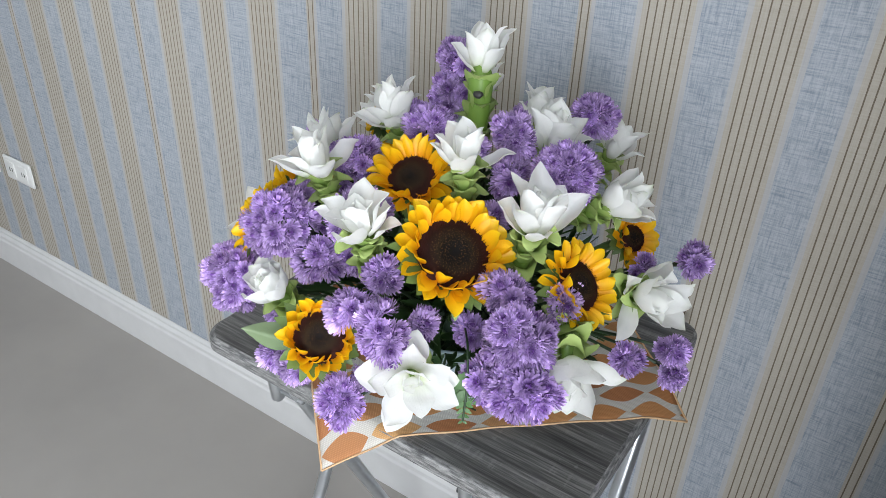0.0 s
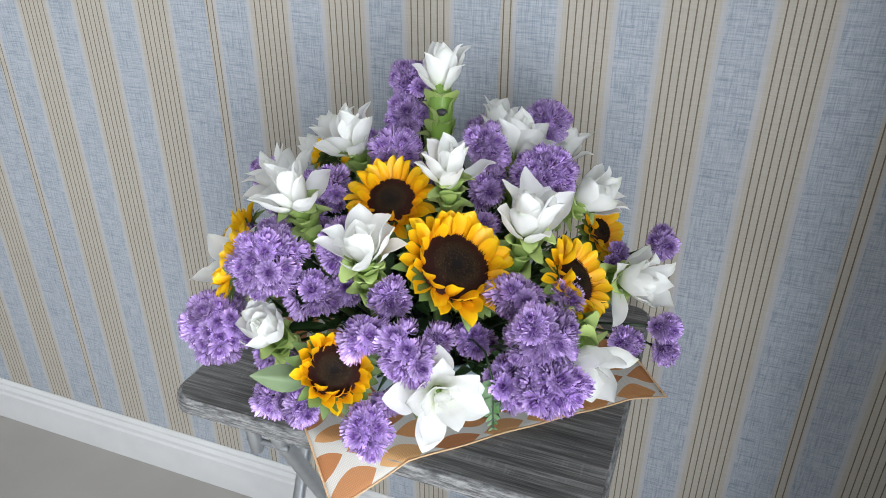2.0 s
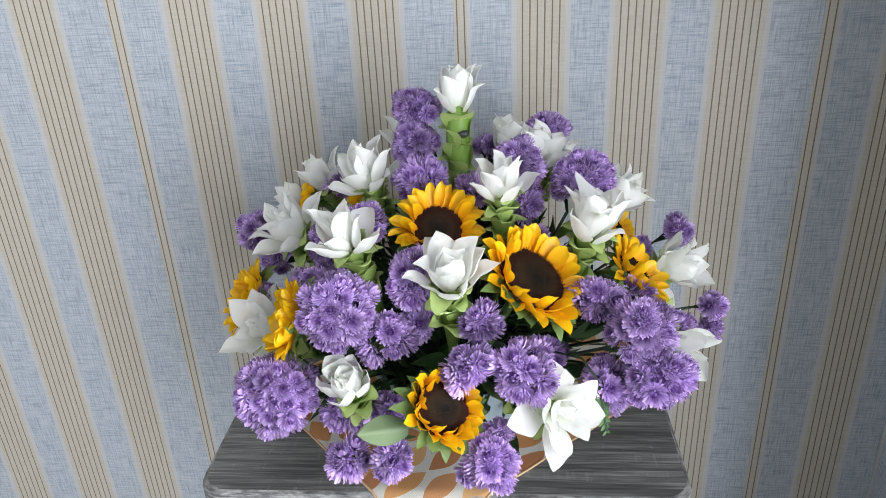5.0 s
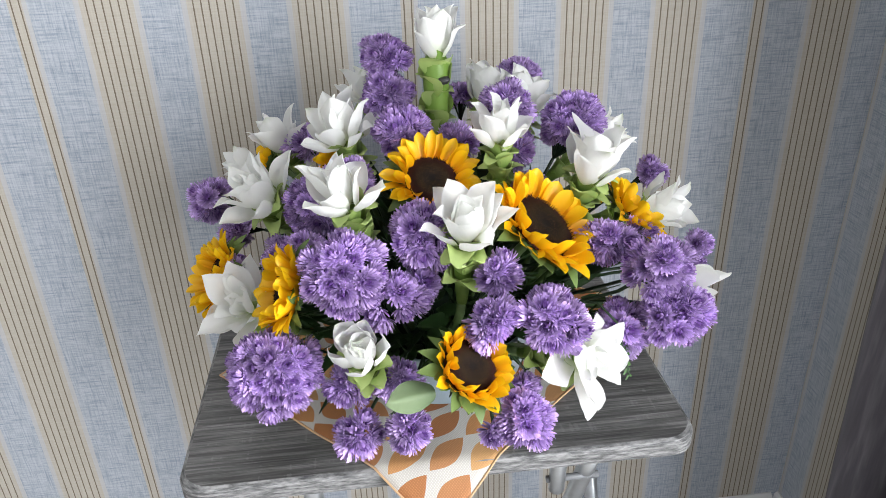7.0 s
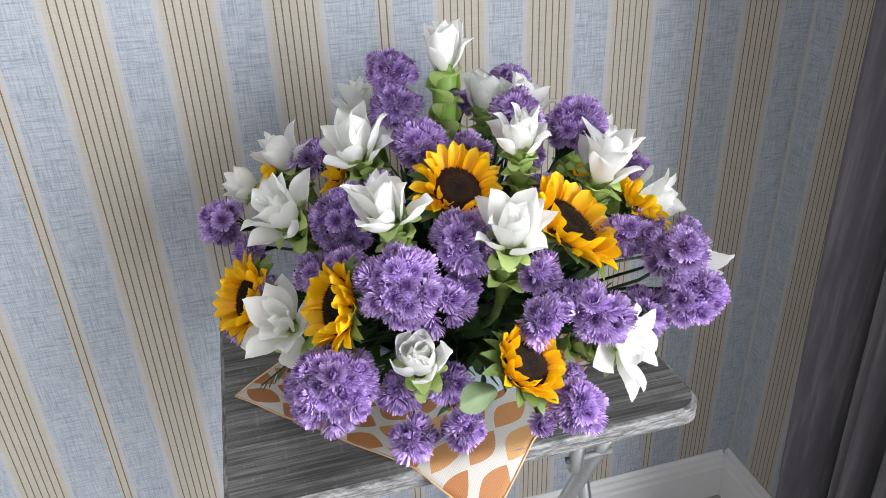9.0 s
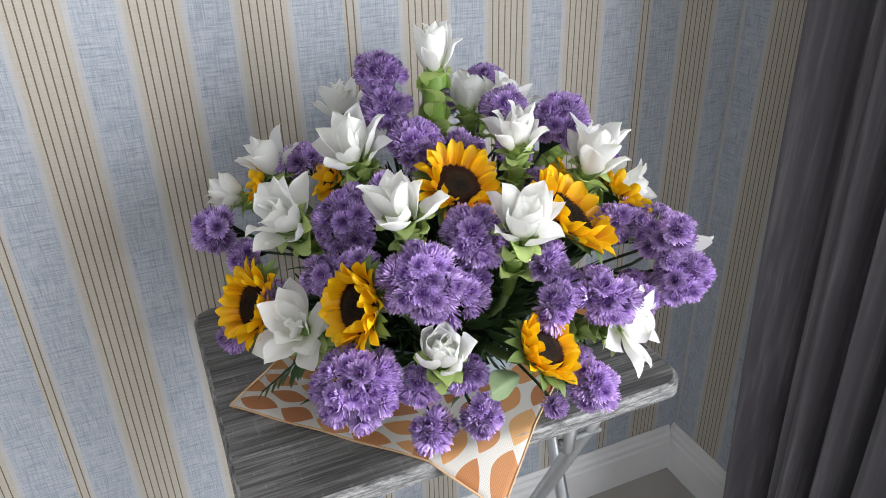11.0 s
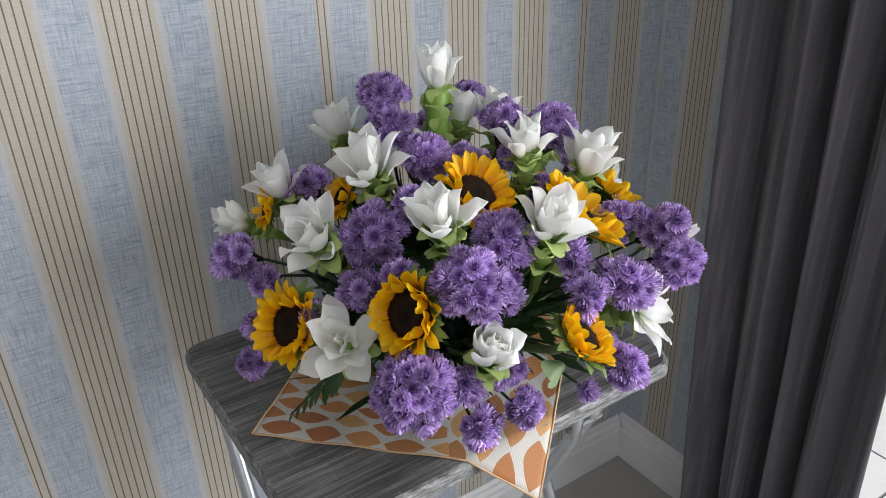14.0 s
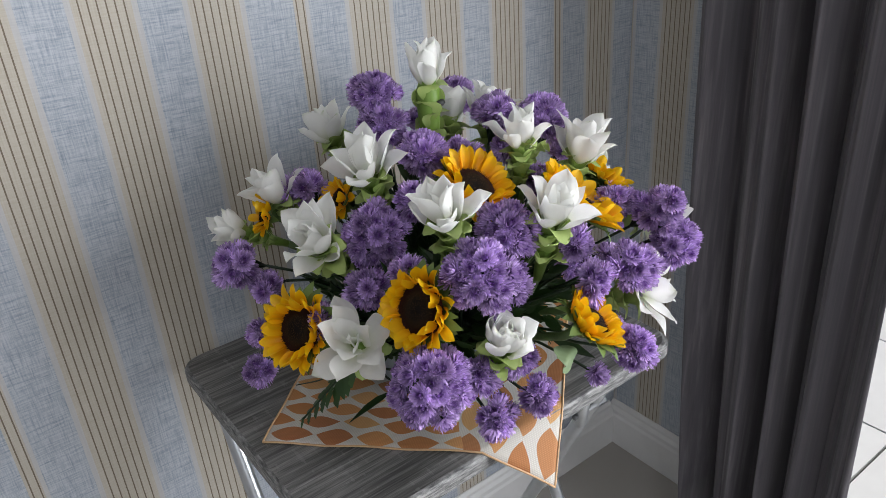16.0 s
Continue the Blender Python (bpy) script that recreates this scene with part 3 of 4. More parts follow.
# ---------- shared flower pieces ----------
oval = lambda s: (0.45 + 0.55 * math.sin(min(1.0, s / 0.5) * math.pi / 2)) * (1 - 0.96 * max(0.0, (s - 0.55) / 0.45) ** 3.5)
ovate = lambda s: (0.38 + 0.62 * math.sin(min(1.0, s / 0.60) * math.pi / 2)) * (1 - max(0.0, (s - 0.50) / 0.50) ** 2.6)
pointed = lambda s: max(0.0, (math.sin(math.pi * (0.14 + 0.86 * s ** 0.95))) ** 0.85)
lotus = lambda s: (0.36 + 0.64 * math.sin(min(1.0, s / 0.58) * math.pi / 2)) * math.sqrt(max(0.0, 1 - max(0.0, (s - 0.52) / 0.48) ** 2.7))
lance = lambda s: (0.42 + 0.58 * math.sin(min(1.0, s / 0.46) * math.pi / 2)) * (1 - max(0.0, (s - 0.42) / 0.58) ** 3.2)
ray = lambda s: (0.46 + 0.54 * math.sin(min(1.0, s / 0.5) * math.pi / 2)) * (1 - 0.93 * max(0.0, (s - 0.52) / 0.48) ** 4.6)
ROOT = BASE + Vector((0, 0, 0.055))

GOLD_PETALS = [finish("petal", blade(0.026, 0.0128, 7, 4, ray, c, 0.30, 0.04, i), GOLD) for i, c in enumerate((0.05, 0.18, -0.12, 0.28, 0.0))]
SEPALS = [finish("sepal", blade(0.030, 0.013, 4, 2, pointed, c, 0.2, 0.05, i + 20), SEPAL) for i, c in enumerate((0.3, -0.1, 0.5))]


def white_petal(curl, cup, lip, seed, width=0.0310, shape=lance):
    """A hollow bract with rolled sides and a tip that turns out."""
    bm = blade(0.049, width, 12, 8, shape, curl, cup, 0.018, seed)
    for v in bm.verts:
        t, q = v.co.z / 0.049, v.co.y / (width / 2)
        v.co.x += lip * 0.049 * max(0.0, t - 0.55) ** 2 * 3.0 + 0.0046 * math.sin(math.pi * t) + 0.0012 * math.sin(9 * t + seed) * abs(q)
        v.co.x += 0.0020 * max(0.0, abs(q) - 0.55) * (1 if seed % 2 else -1)
        v.co.x += 0.0026 * noise.noise(v.co * 95 + Vector((0, seed, 0))) * t
        v.co.y += 0.0022 * noise.noise(v.co * 60 + Vector((0, 0, seed))) * t
        v.co.z += 0.0026 * noise.noise(v.co * 70 + Vector((seed, 0, 0))) * t
    return finish("petal", bm, IVORY)


WHITE_PETALS = [white_petal(*k, i + 40) for i, k in enumerate(((-0.06, 0.28, 0.20), (0.04, 0.22, 0.35), (-0.12, 0.30, 0.10), (0.08, 0.20, 0.45), (-0.08, 0.34, 0.25), (-0.10, 0.24, 0.40)))]
BROAD_PETALS = [white_petal(*k, i + 140, 0.0375, ovate) for i, k in enumerate(((-0.02, 0.16, 0.20), (0.04, 0.12, 0.30), (-0.06, 0.18, 0.15), (0.0, 0.14, 0.35)))]
ROUND_PETALS = [white_petal(*k, i + 160, 0.0380, oval) for i, k in enumerate(((-0.22, 0.26, 0.10), (-0.16, 0.30, 0.20), (-0.26, 0.24, 0.30)))]


def bract(curl, lip, width, seed):
    """A pale green scoop with a ruffled lip that rolls outwards."""
    bm = blade(0.031, width, 9, 8, lotus, curl, 0.42, 0.02, seed)
    for v in bm.verts:
        s, q = v.co.z / 0.031, v.co.y / width * 2
        k = max(0.0, s - 0.55) / 0.45
        v.co.x += lip * 0.031 * k * k + 0.0022 * k * math.sin(9 * q + seed)
        v.co.z -= lip * 0.010 * k ** 3
    return finish("bract", bm, BRACT)


BRACTS = [bract(c, lip, 0.031, i + 60) for i, (c, lip) in enumerate(((0.02, 0.42), (-0.06, 0.32), (0.08, 0.55)))]
COLUMN_BRACTS = [bract(c, lip, 0.040, i + 70) for i, (c, lip) in enumerate(((-0.02, 0.44), (-0.04, 0.55), (0.0, 0.36)))]


def sage_leaf(curl, seed):
    """A broad leaf, folded along its midrib, with side veins pressed in."""
    bm = blade(0.055, 0.031, 14, 10, pointed, curl, 0.30, 0.04, seed)
    for v in bm.verts:
        q = abs(v.co.y) / 0.013
        v.co.x += 0.0035 * (1 - min(1.0, q * 1.6)) - 0.0007 * math.sin(520 * (v.co.z - 0.5 * abs(v.co.y))) * min(1.0, q * 3)
    return finish("leaf", bm, GREY_LEAF)


SAGE_LEAF = sage_leaf(0.25, 80)


def aster_mesh(seed):
    """A pompom of many narrow rays in six rings, each ray rolled and bent up at its tip."""
    rnd = random.Random(seed)
    bm = bmesh.new()
    for count, lift, length, wid in ((26, -16, 0.0122, 0.0020), (28, 4, 0.0128, 0.0020), (26, 24, 0.0124, 0.0019), (22, 42, 0.0114, 0.0018), (16, 60, 0.0098, 0.0016), (8, 76, 0.0078, 0.0014)):
        for k in range(count):
            a = (k + rnd.uniform(-0.4, 0.4)) * math.tau / count
            e = radians(lift + rnd.uniform(-11, 11))
            ln = length * rnd.uniform(0.86, 1.08)
            d = Vector((math.cos(a), math.sin(a), 0))
            sd = (Vector((-d.y, d.x, 0)) + Vector((0, 0, rnd.uniform(-0.5, 0.5)))).normalized()
            rows = []
            for t, w in ((0.15, 0.5), (0.55, 0.95), (0.88, 1.0), (1.0, 0.62)):
                ee = e + 0.75 * (t - 0.6)
                p = d * (ln * t * math.cos(ee)) + Vector((0, 0, ln * t * math.sin(ee)))
                rows.append((bm.verts.new(p - sd * wid * w / 2), bm.verts.new(p + sd * wid * w / 2)))
            for r, q in zip(rows, rows[1:]):
                bm.faces.new((r[0], r[1], q[1], q[0]))
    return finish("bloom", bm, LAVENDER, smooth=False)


ASTERS = [aster_mesh(i) for i in range(6)]


def eye_mesh():
    bm = bmesh.new()
    bmesh.ops.create_icosphere(bm, subdivisions=1, radius=0.0013)
    for v in bm.verts:
        v.co = Vector((v.co.x, v.co.y, v.co.z * 0.7 + 0.0048)) * (1 + 0.12 * noise.noise(v.co * 900))
    return finish("flower_eye", bm, BUTTON)


EYE_MESH = eye_mesh()


def stem_curve(tip, axis, root, steps=6, pull=0.05):
    """Points from the root to the tip that arrive along the axis."""
    tip, root, axis = Vector(tip), Vector(root), Vector(axis).normalized()
    c1, c2 = root + Vector((0, 0, 0.05)), tip - axis * pull
    out = []
    for i in range(steps + 1):
        s = i / steps
        out.append(root * (1 - s) ** 3 + c1 * 3 * s * (1 - s) ** 2 + c2 * 3 * s * s * (1 - s) + tip * s ** 3)
    return out


def root_for(tip, spread=0.35):
    r = ROOT + Vector(((tip[0] - ROOT.x) * spread, (tip[1] - ROOT.y) * spread, 0))
    d = Vector((r.x - ROOT.x, r.y - ROOT.y, 0))
    if d.length > 0.075:
        d = d.normalized() * 0.075
    return ROOT + d


def place(ob, m):
    ob.matrix_basis = m
    return ob


def sunflower(centre, axis, radius, disc_r, label, petals=34, seed=0, leaf=None, cupped=0):
    rnd = random.Random(seed)
    centre = Vector(centre)
    root = root_for(centre)
    ob = thing("sunflower", label, "sunflower", root, "sunflowers")
    body = Matrix.Translation(centre - root) @ frame_of(axis, rnd.random() * 6)
    # seed disc: a low dome with a hollow middle, set with small spikes
    bm = bmesh.new()
    rings, seg = 9, 26
    dome = lambda q: 0.26 * (1 - q ** 2.2) - 0.13 * math.exp(-(q / 0.32) ** 2)
    lay = [[bm.verts.new((0, 0, dome(0)))]]
    for i in range(1, rings + 1):
        q = i / rings
        lay.append([bm.verts.new((q * math.cos(k * math.tau / seg), q * math.sin(k * math.tau / seg), dome(q))) for k in range(seg)])
    for k in range(seg):
        bm.faces.new((lay[0][0], lay[1][k], lay[1][(k + 1) % seg]))
        for a, c in zip(lay[1:], lay[2:]):
            bm.faces.new((a[k], c[k], c[(k + 1) % seg], a[(k + 1) % seg]))
    for k in range(560):
        q = math.sqrt((k + 0.5) / 560)
        a = k * 2.39996
        p = Vector((q * math.cos(a), q * math.sin(a), dome(q) - 0.01))
        h = (0.05 + 0.05 * q) * rnd.uniform(0.6, 1.3)
        w = 0.020
        tipv = bm.verts.new(p + Vector((p.x * 0.06 + rnd.uniform(-0.02, 0.02), p.y * 0.06 + rnd.uniform(-0.02, 0.02), h)))
        base = [bm.verts.new(p + Vector((w * math.cos(g), w * math.sin(g), 0))) for g in (0.3, 2.4, 4.5)]
        for i in range(3):
            bm.faces.new((base[i], base[(i + 1) % 3], tipv))
    d = part("seed_disc", bm, DISC, ob, "dark brown seed disc")
    place(d, body @ Matrix.Diagonal((disc_r, disc_r, disc_r, 1)))
    reach = radius - disc_r * 0.90
    for k in range(petals):
        ring = k % 2
        a = (k + rnd.uniform(-0.3, 0.3)) * math.tau / petals
        tilt = radians((66 if ring else 40) - cupped + rnd.uniform(-20, 20))
        s = reach / 0.026 * rnd.uniform(0.92, 1.22)
        ws = max(0.85, disc_r / 0.029) * rnd.uniform(0.9, 1.2)
        m = body @ Matrix.Rotation(a, 4, "Z") @ Matrix.Translation((disc_r * (0.93 + 0.03 * ring), 0, -0.002 - 0.003 * ring)) @ Matrix.Rotation(tilt, 4, "Y") @ Matrix.Rotation(rnd.uniform(-0.5, 0.5), 4, "Z") @ Matrix.Rotation(rnd.uniform(-0.09, 0.09), 4, "X") @ Matrix.Diagonal((s, ws, s, 1))
        place(part("petal", rnd.choice(GOLD_PETALS), None, ob), m)
    for k in range(26):
        a = (k + rnd.uniform(-0.3, 0.3)) * math.tau / 26
        s = rnd.uniform(0.62, 0.92) * radius / 0.045
        m = body @ Matrix.Rotation(a, 4, "Z") @ Matrix.Translation((disc_r * 0.8, 0, -0.007)) @ Matrix.Rotation(radians(rnd.uniform(62, 92) - 0.45 * cupped), 4, "Y") @ Matrix.Diagonal((s, s * 1.35, s, 1))
        place(part("sepal", rnd.choice(SEPALS), None, ob), m)
    # green cup under the disc
    bm = bmesh.new()
    bmesh.ops.create_cone(bm, cap_ends=True, segments=16, radius1=0.006, radius2=disc_r * 0.95, depth=0.018)
    place(part("calyx", bm, SEPAL, ob), body @ Matrix.Translation((0, 0, -0.0105)))
    pts = [p - root for p in stem_curve(centre - Vector(axis).normalized() * 0.012, axis, root)]
    part("stem", tube(bmesh.new(), pts, 0.005, 8), STEM, ob)
    if leaf:
        at, way, size, spin = leaf
        m = Matrix.Translation(Vector(at) - root) @ frame_of(way, spin) @ Matrix.Diagonal((size, size, size, 1))
        place(part("leaf", SAGE_LEAF, None, ob, "broad sage-green leaf"), m)


def curcuma(centre, axis, label, size=1.0, opening=1.0, seed=0, column=0, broad=""):
    """White bracts in whorls over pale green scoops. centre: the heart of the white part."""
    rnd = random.Random(seed + 100)
    centre, axis = Vector(centre), Vector(axis).normalized()
    root = root_for(centre)
    ob = thing("white_curcuma", label, "curcuma flower", root, "white curcumas")
    size *= 0.92
    opening *= 0.78
    body = Matrix.Translation(centre - root) @ frame_of(axis, rnd.random() * 6) @ Matrix.Diagonal((size, size, size, 1))
    style = "plain" if not broad else broad
    whorls, petals = {
        "plain": (((3, 2, 0.003, -0.012, 0.76), (3, 14, 0.005, -0.014, 0.94), (4, 32, 0.008, -0.018, 1.0), (4, 60, 0.010, -0.021, 0.92)), WHITE_PETALS),
        "open": (((3, 4, 0.002, -0.013, 0.58), (3, 24, 0.005, -0.015, 0.80), (5, 50, 0.008, -0.018, 0.98), (4, 80, 0.009, -0.021, 0.96)), BROAD_PETALS),
        "rosette": (((3, -8, 0.0030, -0.017, 0.58), (3, 0, 0.0065, -0.017, 0.66), (4, 12, 0.0105, -0.018, 0.72), (5, 34, 0.0135, -0.020, 0.72)), ROUND_PETALS)}[style]
    for count, tilt, r, z, sc in whorls:
        off = rnd.random() * 6
        for k in range(count):
            a = off + (k + rnd.uniform(-0.2, 0.2)) * math.tau / count
            g = radians(tilt * opening + rnd.uniform(-1, 1) * (5 if style == "rosette" else 13))
            s = sc * rnd.uniform(0.9, 1.1)
            m = body @ Matrix.Rotation(a, 4, "Z") @ Matrix.Translation((r, 0, z)) @ Matrix.Rotation(g, 4, "Y") @ Matrix.Rotation(rnd.uniform(-0.4, 0.4), 4, "Z") @ Matrix.Rotation(rnd.uniform(-0.12, 0.12), 4, "X") @ Matrix.Diagonal((s, s * rnd.uniform(0.80, 1.02), s * rnd.uniform(0.92, 1.08), 1))
            place(part("petal", rnd.choice(petals), None, ob), m)
    tiers = 4 + column
    if column:
        for k in range(8):
            a, drop = k * 2.2, -0.030 - 0.0115 * k
            sc = rnd.uniform(0.98, 1.15)
            m = body @ Matrix.Rotation(a, 4, "Z") @ Matrix.Translation((0.0118 - 0.0005 * k, 0, drop - 0.016)) @ Matrix.Rotation(radians(rnd.uniform(2, 9)), 4, "Y") @ Matrix.Diagonal((sc * 0.9, sc, sc * 1.05, 1))
            place(part("bract", rnd.choice(COLUMN_BRACTS), None, ob), m)
        bm = tube(bmesh.new(), [(0, 0, -0.130), (0, 0, -0.10), (0, 0, -0.06), (0, 0, -0.03), (0, 0, -0.01)], [0.0085, 0.0115, 0.0140, 0.0150, 0.007], 14)
        bm2 = bmesh.new()
        bmesh.ops.create_icosphere(bm2, subdivisions=2, radius=0.0050)
        for v in bm2.verts:
            v.co *= 1 + 0.3 * noise.noise(v.co * 400)
        place(part("withered_floret", bm2, DARK_PLASTIC, ob, "small withered black floret"), Matrix.Translation(centre - root + Vector((0.006, -0.0145, -0.040))) @ Matrix.Diagonal((1.2, 0.8, 0.8, 1)))
    else:
        for tier in range(tiers):
            for k in range(4):
                a = tier * 0.8 + (k + rnd.uniform(-0.15, 0.15)) * math.tau / 4
                s = rnd.uniform(0.85, 1.1) * (1.0 - 0.06 * tier)
                m = body @ Matrix.Rotation(a, 4, "Z") @ Matrix.Translation((0.007, 0, -0.031 - 0.013 * (tier + (1 if style != "plain" else 0)))) @ Matrix.Rotation(radians(rnd.uniform(16, 36) if tier < 2 else rnd.uniform(8, 20)), 4, "Y") @ Matrix.Diagonal((s, s, s * 0.84, 1))
                place(part("bract", rnd.choice(BRACTS), None, ob), m)
        bm = tube(bmesh.new(), [(0, 0, -0.045 - 0.012 * tiers), (0, 0, -0.03 - 0.006 * tiers), (0, 0, -0.022)], [0.005, 0.0085, 0.005], 10)
    place(part("flower_core", bm, BRACT, ob), body)
    tip = centre - axis * size * (0.042 + 0.012 * tiers)
    pts = [p - root for p in stem_curve(tip, axis, root)]
    part("stem", tube(bmesh.new(), pts, 0.0045, 8), STEM, ob)


LILAC = "spray of lavender aster blooms on dark green twigs"


def aster(centre, radius, count, facing=None, seed=0, size=1.0, label=LILAC):
    """A head of small blooms set over a ball, each on its own twig."""
    rnd = random.Random(seed + 300)
    centre = Vector(centre)
    root = root_for(centre)
    ob = thing("aster_spray", label, "aster", root, "lavender asters")
    out = Vector(facing) if facing else (centre - (BASE + Vector((0, 0.03, 0.10))))
    out.normalize()
    fork = centre - out * radius * 1.3
    turn = frame_of(out, rnd.random() * 6)
    full = count > 12
    count = round(count * (2.2 if full else 1.9 if count > 8 else 1.5)) if count > 3 else count + 1
    oval_r = Vector([1.0 if full else rnd.uniform(0.75, 1.15) for i in range(3)])
    radius *= 0.98
    low = -0.35 if count > 7 else 0.2
    part("stem", tube(bmesh.new(), [p - root for p in stem_curve(fork, out, root, 5)], 0.0018, 5), DARK_STEM, ob)
    for k in range(count):
        z = 1 - (k + 0.4) / count * (1 - low)
        r = math.sqrt(max(0, 1 - z * z))
        a = k * 2.39996 + rnd.uniform(-0.25, 0.25)
        n = (turn.to_3x3() @ Vector((r * math.cos(a), r * math.sin(a), z))).normalized()
        reach = n * oval_r * radius
        p = centre + reach * rnd.uniform(0.70 if full else 0.60, 0.98 if full else 1.06) - n * 0.006
        tilt = (n + Vector((rnd.uniform(-0.2, 0.2), rnd.uniform(-0.2, 0.2), rnd.uniform(-0.05, 0.3)))).normalized()
        s = size * (rnd.uniform(0.86, 1.08) if full else rnd.uniform(0.88, 1.2))
        m = Matrix.Translation(p - root) @ frame_of(tilt, rnd.random() * 6) @ Matrix.Diagonal((s, s, s, 1))
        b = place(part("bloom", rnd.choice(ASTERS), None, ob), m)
        part("flower_eye", EYE_MESH, None, b)
        part("twig", tube(bmesh.new(), [fork - root, (fork + p) / 2 + out * 0.004 - root, p - root], 0.0010, 4), DARK_STEM, ob)

# ---------- sunflowers ----------
sunflower((-0.263, 0.618, 0.958), (0.54, -0.33, 0.77), 0.0570, 0.0360, "large golden sunflower with a broad dark brown disc", 48, 1, None, 14)
sunflower((-0.356, 0.678, 0.986), (0.15, -0.60, 0.78), 0.048, 0.0255, "golden sunflower above the large one", 46, 2, None, 10)
sunflower((-0.344, 0.519, 0.884), (0.46, -0.52, 0.72), 0.0410, 0.0252, "small-petalled golden sunflower with a sage leaf, low at the front", 42, 3, ((-0.375, 0.512, 0.868), (-0.85, -0.28, 0.10), 0.85, 0.6), 32)
sunflower((-0.158, 0.675, 0.935), (0.75, -0.10, 0.65), 0.044, 0.025, "golden sunflower facing the curtain, half hidden by asters", 40, 4)
sunflower((-0.493, 0.597, 0.926), (-0.88, -0.24, 0.38), 0.0435, 0.0265, "golden sunflower facing sideways with green sepals showing", 48, 5, None, 22)
sunflower((-0.571, 0.701, 0.889), (-0.83, -0.30, 0.44), 0.045, 0.025, "golden sunflower partly behind a white curcuma", 46, 6, None, 18)
sunflower((-0.158, 0.815, 0.922), (0.70, -0.35, 0.55), 0.031, 0.015, "small golden sunflower near the wall", 24, 7)
sunflower((-0.458, 0.797, 0.968), (-0.85, 0.05, 0.50), 0.027, 0.013, "small half-hidden golden sunflower", 22, 8)
sunflower((-0.528, 0.850, 0.955), (-0.90, 0.20, 0.35), 0.026, 0.013, "small golden sunflower under a white curcuma", 22, 9)

# ---------- white curcumas ----------
W1 = "white curcuma flower with pale green scooped bracts"
curcuma((-0.338, 0.776, 1.098), (0.02, 0.0, 1.0), "tallest white curcuma on a thick pale green column of bracts", 1.0, 0.55, 1, 4)
curcuma((-0.438, 0.625, 1.004), (-0.25, -0.12, 0.95), W1, 1.08, 0.95, 2)
curcuma((-0.338, 0.576, 0.988), (0.02, -0.25, 0.95), W1, 1.08, 0.95, 3)
curcuma((-0.290, 0.676, 1.034), (0.02, -0.02, 1.0), W1, 1.0, 0.85, 4)
curcuma((-0.202, 0.665, 0.998), (0.28, -0.12, 0.93), W1, 1.15, 0.85, 5)
curcuma((-0.163, 0.773, 0.981), (0.75, 0.05, 0.50), "half-closed white curcuma leaning out over green bracts", 1.0, 0.6, 6)
curcuma((-0.434, 0.542, 0.897), (-0.15, -0.52, 0.84), "rosette-like white curcuma opening to the front", 1.02, 1.0, 7, broad="rosette")
curcuma((-0.238, 0.524, 0.880), (0.62, -0.68, 0.36), "wide open white curcuma drooping over the table edge", 0.97, 1.05, 8, broad="open")
curcuma((-0.128, 0.602, 0.884), (0.42, -0.75, -0.38), "white curcuma with petals hanging down", 1.10, 0.80, 9, broad="open")
curcuma((-0.543, 0.641, 0.892), (-0.45, -0.52, 0.72), "wide open white curcuma in front of sunflowers", 1.06, 0.95, 10, broad="open")
curcuma((-0.526, 0.731, 0.966), (-0.55, -0.18, 0.75), W1, 1.1, 1.05, 11)
curcuma((-0.440, 0.757, 1.018), (-0.25, -0.10, 0.92), W1, 1.1, 1.05, 12)
curcuma((-0.514, 0.850, 0.982), (-0.45, 0.15, 0.85), W1, 0.95, 0.8, 13)
curcuma((-0.104, 0.732, 0.912), (0.70, -0.35, 0.25), "white curcuma with long drooping petals beside asters", 1.08, 1.1, 14)
curcuma((-0.248, 0.780, 1.030), (0.12, 0.10, 0.98), W1, 1.05, 0.7, 15)
curcuma((-0.222, 0.900, 0.985), (0.35, 0.25, 0.85), "white curcuma close to the papered wall", 0.9, 0.75, 16)
curcuma((-0.285, 0.810, 1.035), (0.0, 0.15, 0.98), W1, 0.95, 0.6, 17)
curcuma((-0.410, 0.895, 1.020), (-0.25, 0.20, 0.90), "white curcuma close to the papered wall", 0.95, 0.75, 18)
curcuma((-0.560, 0.875, 0.938), (-0.80, 0.20, 0.45), "half-closed white curcuma low beside the wall", 0.85, 0.6, 20)

# ---------- lavender asters ----------
aster((-0.509, 0.570, 0.862), 0.044, 18, (-0.25, -0.75, 0.55), 1, label="large round head of lavender aster blooms over the placemat")
aster((-0.440, 0.573, 0.950), 0.040, 16, (-0.15, -0.75, 0.60), 2, label="dense round ball of pale lavender aster blooms")
aster((-0.402, 0.582, 0.920), 0.026, 6, (0.1, -0.85, 0.40), 3)
aster((-0.376, 0.610, 0.915), 0.022, 5, (0.1, -0.8, 0.3), 4)
aster((-0.372, 0.612, 0.963), 0.034, 11, (0.0, -0.5, 0.85), 5)
aster((-0.312, 0.572, 0.936), 0.020, 5, (0.1, -0.7, 0.7), 6)
aster((-0.322, 0.540, 0.915), 0.026, 7, (0.05, -0.8, 0.6), 7)
aster((-0.275, 0.526, 0.914), 0.028, 8, (0.1, -0.85, 0.5), 8)
aster((-0.262, 0.570, 0.902), 0.016, 3, (0.4, -0.6, 0.6), 9)
aster((-0.302, 0.500, 0.844), 0.028, 9, (0.15, -0.85, 0.35), 10, label="lavender aster blooms hanging over the table edge")
aster((-0.298, 0.532, 0.850), 0.016, 3, (0.3, -0.8, 0.5), 11)
